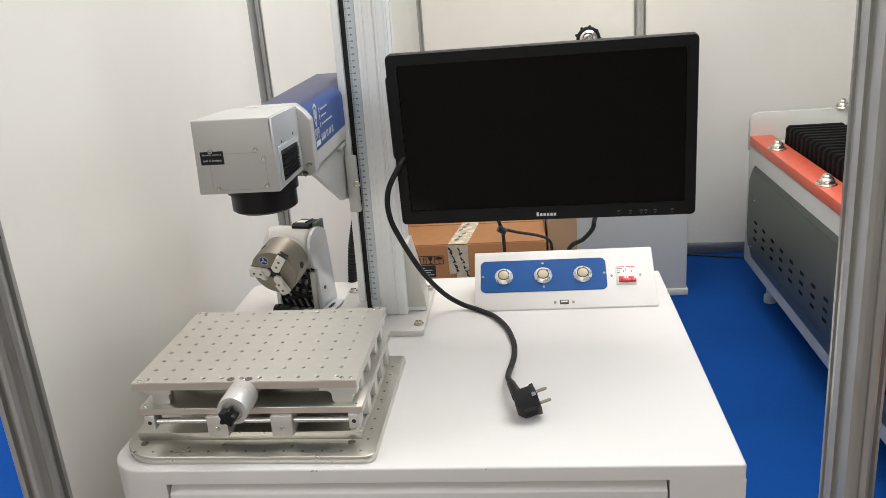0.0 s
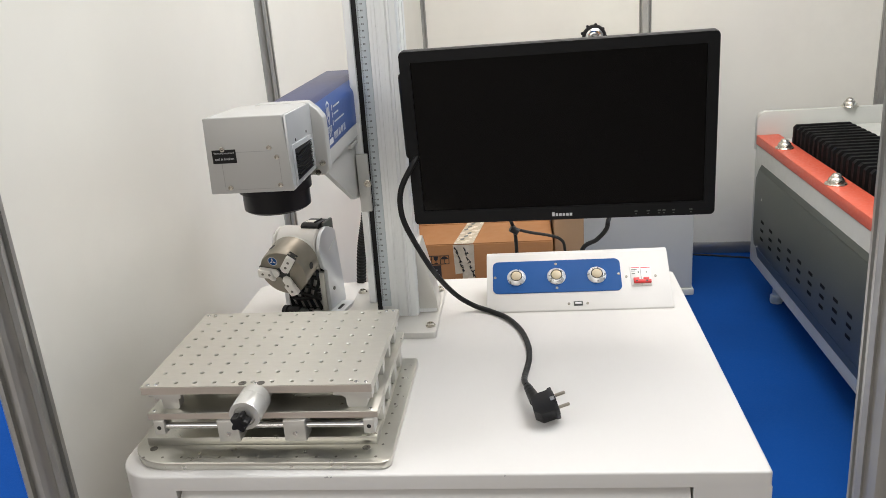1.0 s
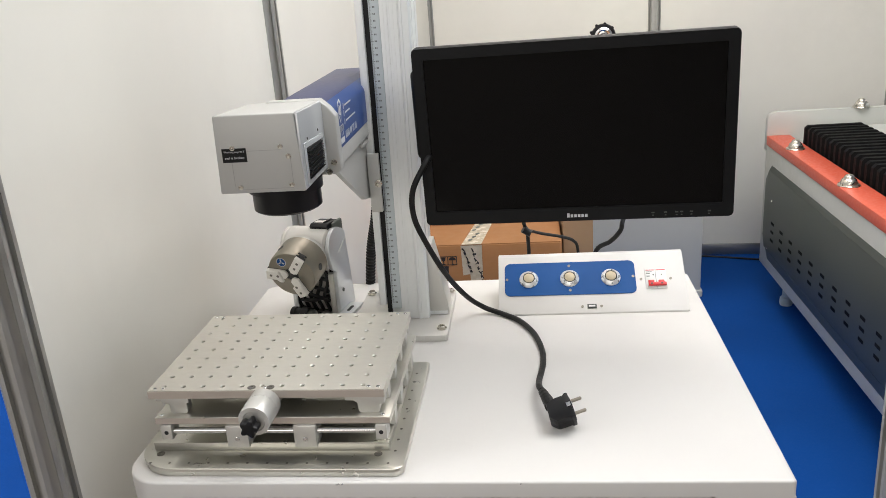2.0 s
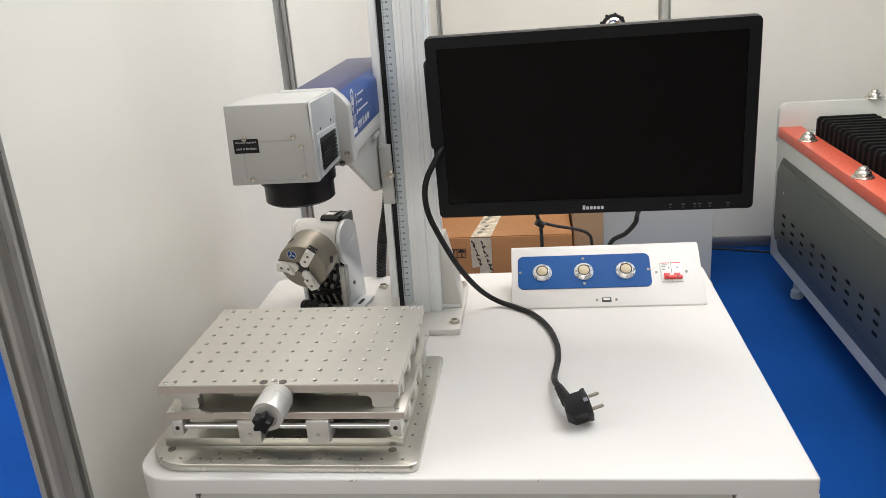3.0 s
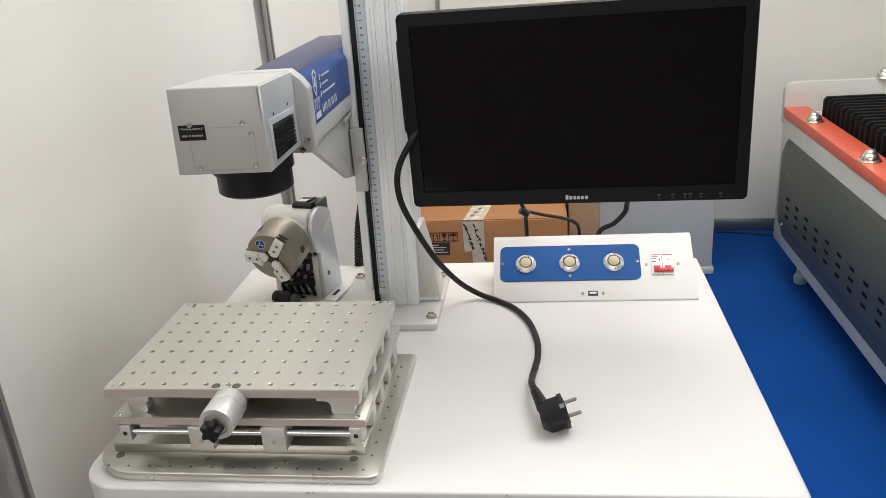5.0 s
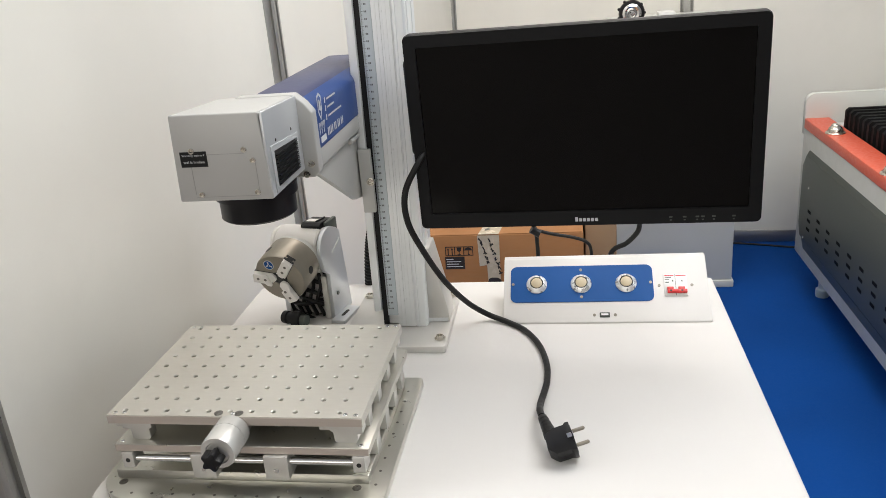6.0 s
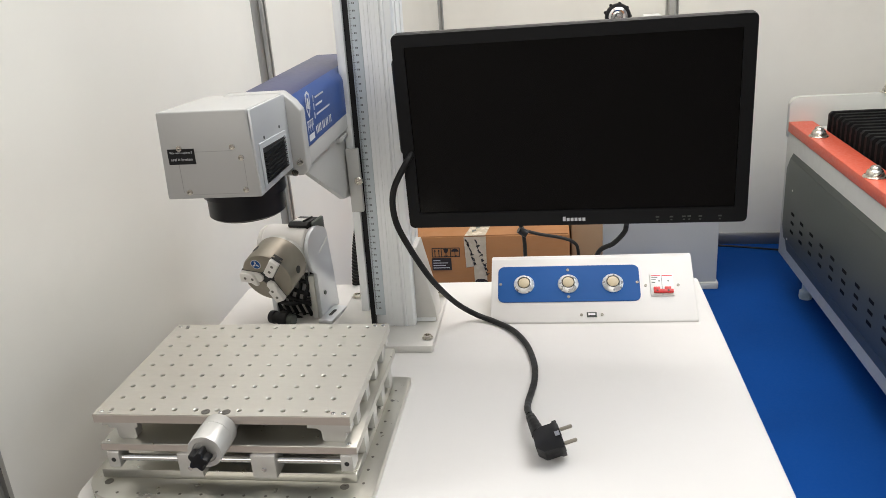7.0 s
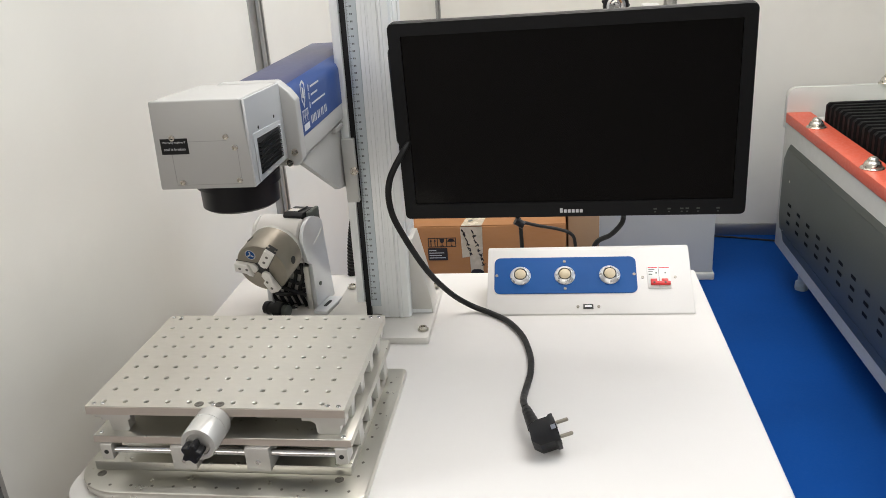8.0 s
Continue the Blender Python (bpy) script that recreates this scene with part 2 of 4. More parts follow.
def screw_mesh(r, h):
    """A socket-head cap with a hexagonal recess."""
    bm = turned([(r, 0), (r, h * 0.75), (r * 0.88, h), (r * 0.55, h), (r * 0.5, h * 0.35), (0, h * 0.35)], 14)
    return mesh_of("screw", bm, M_CHROME)


# ---- the hall and the booth ----
single("floor", box(-15, 15, 0.62, 14, -0.05, 0.0), M_CARPET, "blue needle-felt carpet over the booth floor", "floor", kind="structure")
# out of view; added in beige so the carpet tints the machine less
single("floor_aisle", box(-15, 15, -12, 0.62, -0.05, -0.002), M_AISLE, "unseen beige aisle floor, added to keep blue bounce off", "floor", kind="structure")
single("hall_wall_west", box(-15.2, -15, -12, 14, 0, 7), M_HALL, "plain pale hall wall", "wall", kind="structure")
single("hall_wall_east", box(15, 15.2, -12, 14, 0, 7), M_HALL, "plain pale hall wall", "wall", kind="structure")
single("hall_wall_south", box(-15.2, 15.2, -12.2, -12, 0, 7), M_HALL, "plain pale hall wall", "wall", kind="structure")
single("hall_wall_north", box(-15.2, 15.2, 14, 14.2, 0, 7), M_HALL, "plain pale hall wall", "wall", kind="structure")
single("ceiling", box(-15.2, 15.2, -12.2, 14.2, 7, 7.2), M_HALL, "pale hall roof lining", "ceiling", kind="structure")

YAW = -3.4   # the booth stands a little askew to the machine
BOOTH = pose(-0.537, 1.0, 0, 0, 0, YAW)


def post_mesh(r=0.029, h=2.5):
    pts = []
    for i in range(8):
        a0, a1 = radians(22.5 + 45 * i), radians(67.5 + 45 * i)
        p0, p1 = Vector((math.cos(a0), math.sin(a0))) * r, Vector((math.cos(a1), math.sin(a1))) * r
        inn = -(p0 + p1).normalized() * 0.006
        for f, d in ((0.0, 0), (0.28, 0), (0.28, 1), (0.72, 1), (0.72, 0)):
            q = p0.lerp(p1, f) + inn * d
            pts.append((q.x, q.y))
    return mesh_of("booth_post", prism(pts, "z", 0, h), M_POST, 20)


POSTME = post_mesh()


def post(m):
    ob = new("booth_post", POSTME)
    ob.matrix_basis = m
    return tagged(ob, "octagonal grooved aluminium exhibition booth post", "post", "booth posts", "structure")


NODES = {"A": (-0.527, 1.0), "B": (-0.491, 2.0), "C": (-0.425, 3.0), "D": (-0.359, 3.99), "E": (0.639, 3.931), "F": (1.637, 3.872), "G": (2.635, 3.813)}
for p in NODES.values():
    post(pose(*p, 0, 0, 0, YAW))
post(pose(0.486, 1.0, 0, 0, -0.75, YAW))


def wall(name, a, b):
    """A partition between two posts: laminated panel with an aluminium beam below and above."""
    a, b = Vector(NODES[a]), Vector(NODES[b])
    d = b - a
    root = thing(name, pose(a.x, a.y, 0, 0, 0, math.degrees(math.atan2(d.y, d.x))), "white laminated booth partition panel", "wall", kind="structure")
    u0, u1, t = 0.024, d.length - 0.024, 0.008
    part("panel", box(u0, u1, -t, t, 0.05, 2.45), M_WALL, root, local=True)
    # both beams wear the darkened aluminium that carries the foot's shade
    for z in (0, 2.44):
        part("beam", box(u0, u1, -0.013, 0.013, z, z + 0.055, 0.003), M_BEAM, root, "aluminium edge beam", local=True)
    return root


for name, a, b in (("wall_west_1", "A", "B"), ("wall_west_2", "B", "C"), ("wall_west_3", "C", "D"), ("wall_back_1", "D", "E"), ("wall_back_2", "E", "F"), ("wall_back_3", "F", "G")):
    wall(name, a, b)

# ---- the machine's cabinet ----
D = 0.80
desk = thing("machine_cabinet", pose(-0.04, 1.32, 0), "white powder-coated steel cabinet with a flush drawer", "cabinet")
OUT = rounded(-0.444, 0.361, 1.0, 1.645, (0.05, 0.004, 0.005, 0.02), 10)
slab = prism(OUT, "z", 0.7795, D)
rim = [e for e in slab.edges if all(v.co.z > D - 0.001 for v in e.verts)]
bmesh.ops.bevel(slab, geom=rim, offset=0.0028, segments=3, profile=0.5, affect="EDGES", clamp_overlap=True)
part("top", slab, M_WHITE, desk)
part("body", prism(rounded(-0.443, 0.3607, 1.03, 1.644, (0.02, 0.004, 0.012, 0.02), 8), "z", 0.09, 0.7795), M_WHITE, desk)
part("front_frame", prism([(-0.362, 1.07), (-0.444, 1.07), *[(-0.394 + 0.05 * math.cos(radians(a)), 1.050 + 0.05 * math.sin(radians(a))) for a in range(180, 271, 9)], (-0.362, 1.0)], "z", 0.09, 0.7795), M_WHITE, desk)
part("front_frame", box(0.272, 0.361, 1.0, 1.03, 0.09, 0.7795), M_WHITE, desk)
part("front_rail", box(-0.362, 0.272, 1.0, 1.03, 0.09, 0.60, 0.001), M_WHITE, desk)
# the drawer's upper lip slopes back under the top
LIP = [(1.012, 0.7768), (0.9995, 0.7640), (0.9995, 0.605), (1.028, 0.605), (1.028, 0.7768)]
part("drawer", prism(LIP, "x", -0.3595, 0.2695, 0.001, 2, limit=20), M_WHITE, desk, "white drawer front with a sloping lip under a dark gap")
for cx, w in ((-0.170, 0.006), (-0.163, 0.003), (-0.398, 0.004), (0.05, 0.002)):
    part("paint_chip", prism([(cx, 0.7975), (cx + w * 0.4, 0.7968), (cx + w, 0.7978), (cx + w * 0.7, 0.7992)], "y", 0.9993 if cx > -0.3 else 1.0045, 1.002 if cx > -0.3 else 1.01), M_LINE, desk, "small chip in the paint")
for cx, cy in ((-0.38, 1.08), (0.3, 1.08), (-0.38, 1.58), (0.3, 1.58)):
    part("castor", rod((cx - 0.015, cy, 0.045), (cx + 0.015, cy, 0.045), 0.045, 20, 0.006), M_BLACK, desk)

# ---- the two-axis stage ----
stage = thing("xy_stage", pose(-0.258, 1.16, D), "silver anodised two-axis positioning stage with a grid of tapped holes", "positioning stage")
base = part("base_plate", prism(rounded(-0.432, -0.087, 1.013, 1.290, (0.055, 0.012, 0.006, 0.006), 12), "z", D, 0.811, 0.0015, 2, limit=50), M_ANODB, stage)
part("slide_plate", box(-0.415, -0.109, 1.0525, 1.268, 0.811, 0.8225, 0.001), M_ANODB, stage)
part("lower_carriage_plate", box(-0.401, -0.102, 1.042, 1.270, 0.856, 0.8655, 0.001), M_ANODB, stage)


def drilled_plate(x0, x1, y0, y1, z0, z1, xs, ys, r=0.0027):
    """A plate with a real countersunk hole at each crossing of xs and ys."""
    bm = bmesh.new()
    ex = [x0] + [(a + b) / 2 for a, b in zip(xs, xs[1:])] + [x1]
    ey = [y0] + [(a + b) / 2 for a, b in zip(ys, ys[1:])] + [y1]
    grid = {}

    def v(x, y, z):
        key = (round(x, 5), round(y, 5), round(z, 5))
        if key not in grid:
            grid[key] = bm.verts.new((x, y, z))
        return grid[key]
    for i, cx in enumerate(xs):
        for j, cy in enumerate(ys):
            l, h, b, t = ex[i], ex[i + 1], ey[j], ey[j + 1]
            sq = [(h, cy), (h, t), (cx, t), (l, t), (l, cy), (l, b), (cx, b), (h, b)]
            rings = [[v(p, q, z1) for p, q in sq]]
            for rr, zz in ((r * 1.35, z1), (r, z1 - 0.0009), (r, z1 - 0.006)):
                rings.append([v(cx + rr * math.cos(radians(45 * k)), cy + rr * math.sin(radians(45 * k)), zz) for k in range(8)])
            for p, q in zip(rings, rings[1:]):
                for k in range(8):
                    bm.faces.new((p[k], p[(k + 1) % 8], q[(k + 1) % 8], q[k]))
            bm.faces.new(rings[-1])
    rim = [e for e in bm.edges if len(e.link_faces) == 1]
    low = {}
    for e in rim:
        for w in e.verts:
            if w not in low:
                low[w] = bm.verts.new((w.co.x, w.co.y, z0))
    for e in rim:
        a, b = e.verts
        bm.faces.new((a, b, low[b], low[a]))
    bmesh.ops.contextual_create(bm, geom=[e for e in bm.edges if len(e.link_faces) == 1])
    bmesh.ops.recalc_face_normals(bm, faces=bm.faces)
    return bm


part("top_plate", drilled_plate(-0.408, -0.108, 1.050, 1.278, 0.8875, 0.8985, [-0.3903 + 0.0255 * i for i in range(11)], [1.0612 + 0.0258 * j for j in range(9)]), M_ANOD, stage)
# thin strips over the plate edges, with the reflection in their colour
part("front_edge", box(-0.4075, -0.1085, 1.0492, 1.0499, 0.8883, 0.8977), M_EDGE, stage, "milled front edge with a warm reflection painted on")
part("front_edge", box(-0.4005, -0.1025, 1.0412, 1.0419, 0.8568, 0.8647), M_EDGE, stage, "milled front edge with a warm reflection painted on")
# legs between the upper plate and the carriage plate
LEG_W = [(-0.400, 0.8875), (-0.357, 0.8875), (-0.357, 0.881), (-0.3605, 0.880), (-0.3605, 0.868), (-0.363, 0.8655), (-0.380, 0.8655), (-0.3825, 0.868), (-0.3835, 0.8795), (-0.392, 0.880), (-0.393, 0.883), (-0.400, 0.8835)]
LEG_E = [(-0.158, 0.8875), (-0.109, 0.8875), (-0.109, 0.878), (-0.115, 0.877), (-0.116, 0.868), (-0.118, 0.8655), (-0.139, 0.8655), (-0.142, 0.868), (-0.143, 0.879), (-0.147, 0.882), (-0.158, 0.8825)]
for a in (LEG_W, LEG_E):
    part("end_bracket", prism(a, "y", 1.0515, 1.066, 0.0006), M_ANOD2, stage)
    part("end_bracket", prism(a, "y", 1.250, 1.264, 0.0006), M_ANOD2, stage)
for y0 in (1.085, 1.135, 1.185, 1.23):
    part("side_bracket", box(-0.124, -0.110, y0, y0 + 0.016, 0.8655, 0.8875, 0.0008), M_ANOD2, stage)
    part("side_bracket", box(-0.119, -0.106, y0 + 0.006, y0 + 0.024, 0.824, 0.856, 0.0008), M_ANOD2, stage)
for y0 in (1.10, 1.22):
    part("guide_rod", rod((-0.39, y0, 0.877), (-0.12, y0, 0.877), 0.004, 16), M_CHROME, stage)
part("slide_cover", box(-0.330, -0.180, 1.150, 1.245, 0.8656, 0.8870, 0.002), M_ANOD2, stage)
# lower axis: rods, bearing blocks and end blocks
for y0 in (1.0395, 1.24):
    part("guide_rod", rod((-0.385, y0 + 0.006, 0.8455), (-0.108, y0 + 0.006, 0.8455), 0.0042, 18), M_CHROME, stage, "polished steel guide rod")
for x0 in (-0.394, -0.121):
    for y0 in (1.0385, 1.235):
        b = part("end_block", box(x0, x0 + 0.014, y0, y0 + 0.022, 0.836, 0.856, 0.001), M_ANOD2, stage)
        if y0 < 1.1:
            part("screw_hole", rod((x0 + 0.007, y0 - 0.0003, 0.846), (x0 + 0.007, y0 + 0.004, 0.846), 0.0028, 12), M_DARK, b)
for x0 in (-0.309, -0.223):
    for y0 in (1.0365, 1.235):
        b = part("bearing_block", box(x0, x0 + 0.028, y0, y0 + 0.026, 0.826, 0.8558, 0.001), M_ANOD2, stage)
        if y0 < 1.1:
            part("screw", rod((x0 + 0.014, y0 - 0.001, 0.838), (x0 + 0.014, y0 + 0.002, 0.838), 0.003, 12, 0.0006), M_CHROME, b)
part("lead_screw", rod((-0.255, 1.075, 0.846), (-0.255, 1.27, 0.846), 0.006, 18), M_STEEL, stage)
# hand wheel
wheel = part("hand_wheel", turned([(0.0185, 0), (0.0195, 0.001), (0.0195, 0.016), (0.0190, 0.0165), (0.0190, 0.0172), (0.0195, 0.0177), (0.0195, 0.043), (0.0185, 0.045), (0.0135, 0.045), (0.0125, 0.0435), (0, 0.0435)], 48, pose(-0.257, 1.049, 0.8825, 90, 0, 0)), M_ANOD2, stage, "turned aluminium hand-wheel drum")
part("bearing_collar", rod((-0.257, 1.045, 0.8815), (-0.257, 1.075, 0.8815), 0.015, 32), M_ANOD2, stage)
lobes = []
for i in range(50):
    a = 2 * math.pi * i / 50 + 0.3
    rr = 0.0100 + 0.0020 * math.cos(5 * a)
    lobes.append((-0.2595 + rr * math.cos(a), 0.8795 + rr * math.sin(a)))
part("knob", prism(lobes, "y", 0.990, 1.0045, 0.002, 2, limit=60), M_BLACK, wheel, "black five-lobed plastic knob")
SCR = screw_mesh(0.0028, 0.0012)
MI = POSE[stage].inverted()
# low discs whose dark metal stands for shade down the hole
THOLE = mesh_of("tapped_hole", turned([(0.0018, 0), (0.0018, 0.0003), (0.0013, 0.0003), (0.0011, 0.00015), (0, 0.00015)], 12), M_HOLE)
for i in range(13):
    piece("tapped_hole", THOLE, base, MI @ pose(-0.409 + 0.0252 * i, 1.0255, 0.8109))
for i in range(9):
    piece("tapped_hole", THOLE, base, MI @ pose(-0.102, 1.052 + 0.025 * i, 0.8109))
for x, y in ((-0.400, 1.056), (-0.389, 1.056), (-0.116, 1.056), (-0.128, 1.0565), (-0.402, 1.272), (-0.391, 1.272), (-0.115, 1.272), (-0.126, 1.272), (-0.258, 1.0565)):
    piece("screw", SCR, stage, MI @ pose(x, y, 0.8981))
BIG = screw_mesh(0.005, 0.0015)
# shallow rings; the bore's shade is painted by the dark metal
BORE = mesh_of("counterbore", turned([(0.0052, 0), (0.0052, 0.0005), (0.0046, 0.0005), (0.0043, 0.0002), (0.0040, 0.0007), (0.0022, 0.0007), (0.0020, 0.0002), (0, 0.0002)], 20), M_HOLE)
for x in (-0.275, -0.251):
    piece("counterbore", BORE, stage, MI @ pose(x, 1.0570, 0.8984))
for x in (-0.394, -0.112):
    piece("screw", SCR, stage, MI @ pose(x, 1.0475, 0.8652))
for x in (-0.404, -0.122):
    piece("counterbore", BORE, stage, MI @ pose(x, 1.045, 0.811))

stage.matrix_basis = POSE[stage] @ pose(0, 0, 0, 0, 0, -0.7)

# ---- column ----
LEAN = 0.8
column = thing("lifting_column", pose(-0.148, 1.48, D), "tall silver aluminium lifting column with a scale strip on a bolted base", "column")
colbase = part("base_plate", prism(rounded(-0.232, -0.067, 1.378, 1.580, (0.004, 0.005, 0.004, 0.005), 5), "z", D, 0.811, 0.001, 2, limit=50), M_ANOD2, column)


def col_part(name, bm, material, label=""):
    """Coordinates as if the column stood plumb; it leans as a whole."""
    bmesh.ops.transform(bm, matrix=Matrix.Translation((-0.148, 1.48, D)) @ pose(0, 0, 0, 0, LEAN, 0) @ Matrix.Translation((0.148, -1.48, -D)), verts=bm.verts)
    return part(name, bm, material, column, label)


TOP = 1.75
prof = [(-0.149, 1.4465), (-0.1435, 1.4465)]
# narrow grooves between flat lands; the last land stands proud
for a, b, d in ((-0.1430, -0.1422, 0.0008), (-0.1375, -0.1362, 0.0016), (-0.1340, -0.1334, 0.0006), (-0.1285, -0.1278, 0.0008), (-0.1222, -0.1206, 0.0018)):
    prof += [(a, 1.446), (a, 1.446 + d), (b, 1.446 + d), (b, 1.446)]
prof += [(-0.1195, 1.4445), (-0.1160, 1.4445), (-0.1152, 1.446), (-0.106, 1.4465), (-0.103, 1.450), (-0.103, 1.462), (-0.108, 1.462), (-0.108, 1.470), (-0.103, 1.470), (-0.103, 1.500), (-0.108, 1.500), (-0.108, 1.508), (-0.103, 1.508), (-0.103, 1.528), (-0.149, 1.528)]
col_part("extrusion", prism(prof, "z", 0.812, TOP), M_ALU, "fluted aluminium extrusion")
col_part("guide_channel", box(-0.1735, -0.149, 1.456, 1.528, 0.812, TOP), M_ALU)
col_part("guide_slot", box(-0.1735, -0.166, 1.4485, 1.456, 0.812, TOP), M_BLACK, "black sealing strip")
col_part("side_strip", box(-0.1850, -0.1736, 1.440, 1.528, 0.84, TOP, 0.0008), M_ALU)
ruler = col_part("ruler", box(-0.1655, -0.1495, 1.4475, 1.456, 0.83, TOP, 0.0004), M_RULER, "graduated metal scale strip")
bm = bmesh.new()
for i in range(90):
    z = 0.842 + 0.01 * i
    box(-0.1643, -0.1608, 1.4468, 1.4474, z - 0.0003, z + 0.0003, bm=bm)
    box(-0.1592, -0.1578, 1.4468, 1.4474, z - 0.0012, z + 0.0012, bm=bm)
    box(-0.1571, -0.1558, 1.4468, 1.4474, z - 0.0012, z + 0.0012, bm=bm)
    for k in range(1, 10):
        if z + 0.001 * k < 1.35:
            box(-0.1643, -0.1626 if k != 5 else -0.1615, 1.4470, 1.4474, z + 0.001 * k - 0.00015, z + 0.001 * k + 0.00015, bm=bm)
bmesh.ops.transform(bm, matrix=Matrix.Translation((-0.148, 1.48, D)) @ pose(0, 0, 0, 0, LEAN, 0) @ Matrix.Translation((0.148, -1.48, -D)), verts=bm.verts)
tagged(part("graduation", bm, M_INKGREY, ruler, "dark engraved graduation marks"), kind="stuff")
part("gusset", prism([(-0.104, 0.812), (-0.070, 0.812), (-0.072, 0.835), (-0.094, 0.936), (-0.104, 0.936)], "y", 1.462, 1.512, 0.001), M_ANOD2, column, "triangular brace at the column's foot")
part("gusset", box(-0.106, -0.072, 1.4605, 1.4619, 0.812, 0.818), M_ALU, column)
CAP = screw_mesh(0.0062, 0.0040)
CAP.materials[0] = M_NUT
MI = POSE[column].inverted()
WASH = mesh_of("washer", turned([(0.0085, 0), (0.0085, 0.001), (0.005, 0.001)], 18), M_NUT)
for x, y in ((-0.078, 1.4035), (-0.077, 1.561), (-0.222, 1.561), (-0.222, 1.40)):
    piece("bolt", CAP, colbase, MI @ pose(x, y, 0.813))
    piece("washer", WASH, colbase, MI @ pose(x, y, 0.812))

# ---- laser unit: arm, scanning head, carriage ----
laser = thing("laser_unit", pose(-0.23, 1.30, 1.12), "silver galvo scanning head on a blue laser arm", "laser head")
bm = bmesh.new()
lo = [bm.verts.new(p) for p in ((-0.2880, 1.0905, 1.1365), (-0.1850, 1.0905, 1.1365), (-0.1850, 1.215, 1.1365), (-0.2880, 1.215, 1.1365))]
hi = [bm.verts.new(p) for p in ((-0.2848, 1.0905, 1.2290), (-0.1890, 1.0905, 1.2285), (-0.1890, 1.225, 1.2225), (-0.2830, 1.215, 1.2225))]
bm.faces.new(lo)
bm.faces.new(hi)
for i in range(4):
    bm.faces.new((lo[i], lo[(i + 1) % 4], hi[(i + 1) % 4], hi[i]))
bmesh.ops.recalc_face_normals(bm, faces=bm.faces)
bev_all(bm, 0.0022, 3)
head = part("head_box", bm, M_GREY, laser, "silver-grey scanning head box")
# paler than the front: light from the right is put into the colour
part("side_cover", prism([(1.0918, 1.1375), (1.2038, 1.1375), (1.2038, 1.2230), (1.0918, 1.2275)], "x", -0.1880, -0.1847, 0.0008), M_BRIGHT, head, "side cover whose pale colour holds the side light")
vent = part("vent_frame", prism([(1.101, 1.1395), (1.190, 1.1395), (1.190, 1.1850), (1.101, 1.1900)], "x", -0.1846, -0.1832, 0.0004), M_BRIGHT, head)
# flat dark plate in place of the shaded depth behind the fins
part("vent_recess", prism([(1.108, 1.1455), (1.178, 1.1455), (1.178, 1.1800), (1.108, 1.1835)], "x", -0.1834, -0.1828), M_DARK, vent, "vent opening with its shade painted dark")
for i in range(8):
    z = 1.1468 + 0.0044 * i
    # pale caps paint the light that the fin ends catch
    part("fin_end", box(-0.1830, -0.1806, 1.1782, 1.1815, z + 0.0016, z + 0.0036), M_BRIGHT, vent)
    part("fin", prism([(-0.1830, z), (-0.1805, z + 0.0004), (-0.1805, z + 0.0014), (-0.1830, z + 0.0012)], "y", 1.109, 1.1775), M_LENS, vent)
for y in (1.120, 1.172):
    part("screw_hole", rod((-0.1846, y, 1.1925), (-0.1842, y, 1.1925), 0.0018, 10), M_DARK, head)
# front cover groove, screws and seal
for a, b, c, d in ((-0.2690, -0.2685, 1.1440, 1.1760), (-0.2500, -0.2090, 1.1865, 1.1870), (-0.1990, -0.1985, 1.1420, 1.1780), (-0.2685, -0.1990, 1.1412, 1.1416)):
    part("groove", box(a, b, 1.0902, 1.0906, c, d), M_LINE, head)
HM = POSE[laser].inverted()
SC2 = screw_mesh(0.0031, 0.0014)
SC2.materials[0] = M_NUT
for x, z in ((-0.2090, 1.1905), (-0.2010, 1.1790), (-0.2625, 1.1440), (-0.2010, 1.1450), (-0.2660, 1.1910)):
    piece("screw", SC2, head, HM @ pose(x, 1.0905, z, 90, 0, 0))
seal = part("seal_label", box(-0.2790, -0.2500, 1.0899, 1.0905, 1.1742, 1.1905), M_BLACK, head, "black warranty seal with white lettering")
lettering("seal_lettering", "Warranty expires if", 0.0031, M_PRINTW, seal, HM @ pose(-0.2645, 1.0897, 1.1866, 90, 0, 0))
lettering("seal_lettering", "seal is broken", 0.0042, M_PRINTW, seal, HM @ pose(-0.2645, 1.0897, 1.1795, 90, 0, 0))
lens = part("lens_barrel", turned([(0.040, 0), (0.0425, 0.002), (0.0425, 0.024), (0.046, 0.0245), (0.046, 0.036), (0.04, 0.036)], 40, pose(-0.2285, 1.155, 1.1005)), M_LENS, laser, "black scan lens barrel")
part("glass", turned([(0.038, 0), (0.038, 0.0015), (0, 0.0015)], 32, pose(-0.2285, 1.155, 1.0995)), M_SCREEN, lens)
# end flange and arm
part("end_flange", prism([(-0.262, 1.127), (-0.174, 1.127), (-0.168, 1.133), (-0.168, 1.203), (-0.176, 1.214), (-0.188, 1.2245), (-0.256, 1.2245), (-0.262, 1.218)], "y", 1.204, 1.222, 0.002, 3, limit=20), M_GREY, laser)
part("lower_rail", prism([(-0.250, 1.126), (-0.180, 1.126), (-0.175, 1.131), (-0.175, 1.152), (-0.250, 1.152)], "y", 1.222, 1.57, 0.001), M_GREY, laser)
housing = part("arm_housing", prism([(-0.252, 1.152), (-0.1751, 1.152), (-0.1751, 1.1988), (-0.1780, 1.2066), (-0.1874, 1.2160), (-0.196, 1.2205), (-0.246, 1.2205), (-0.252, 1.214)], "y", 1.222, 1.575, 0.0008, 2, limit=40), M_NAVY, laser, "dark navy laser housing")
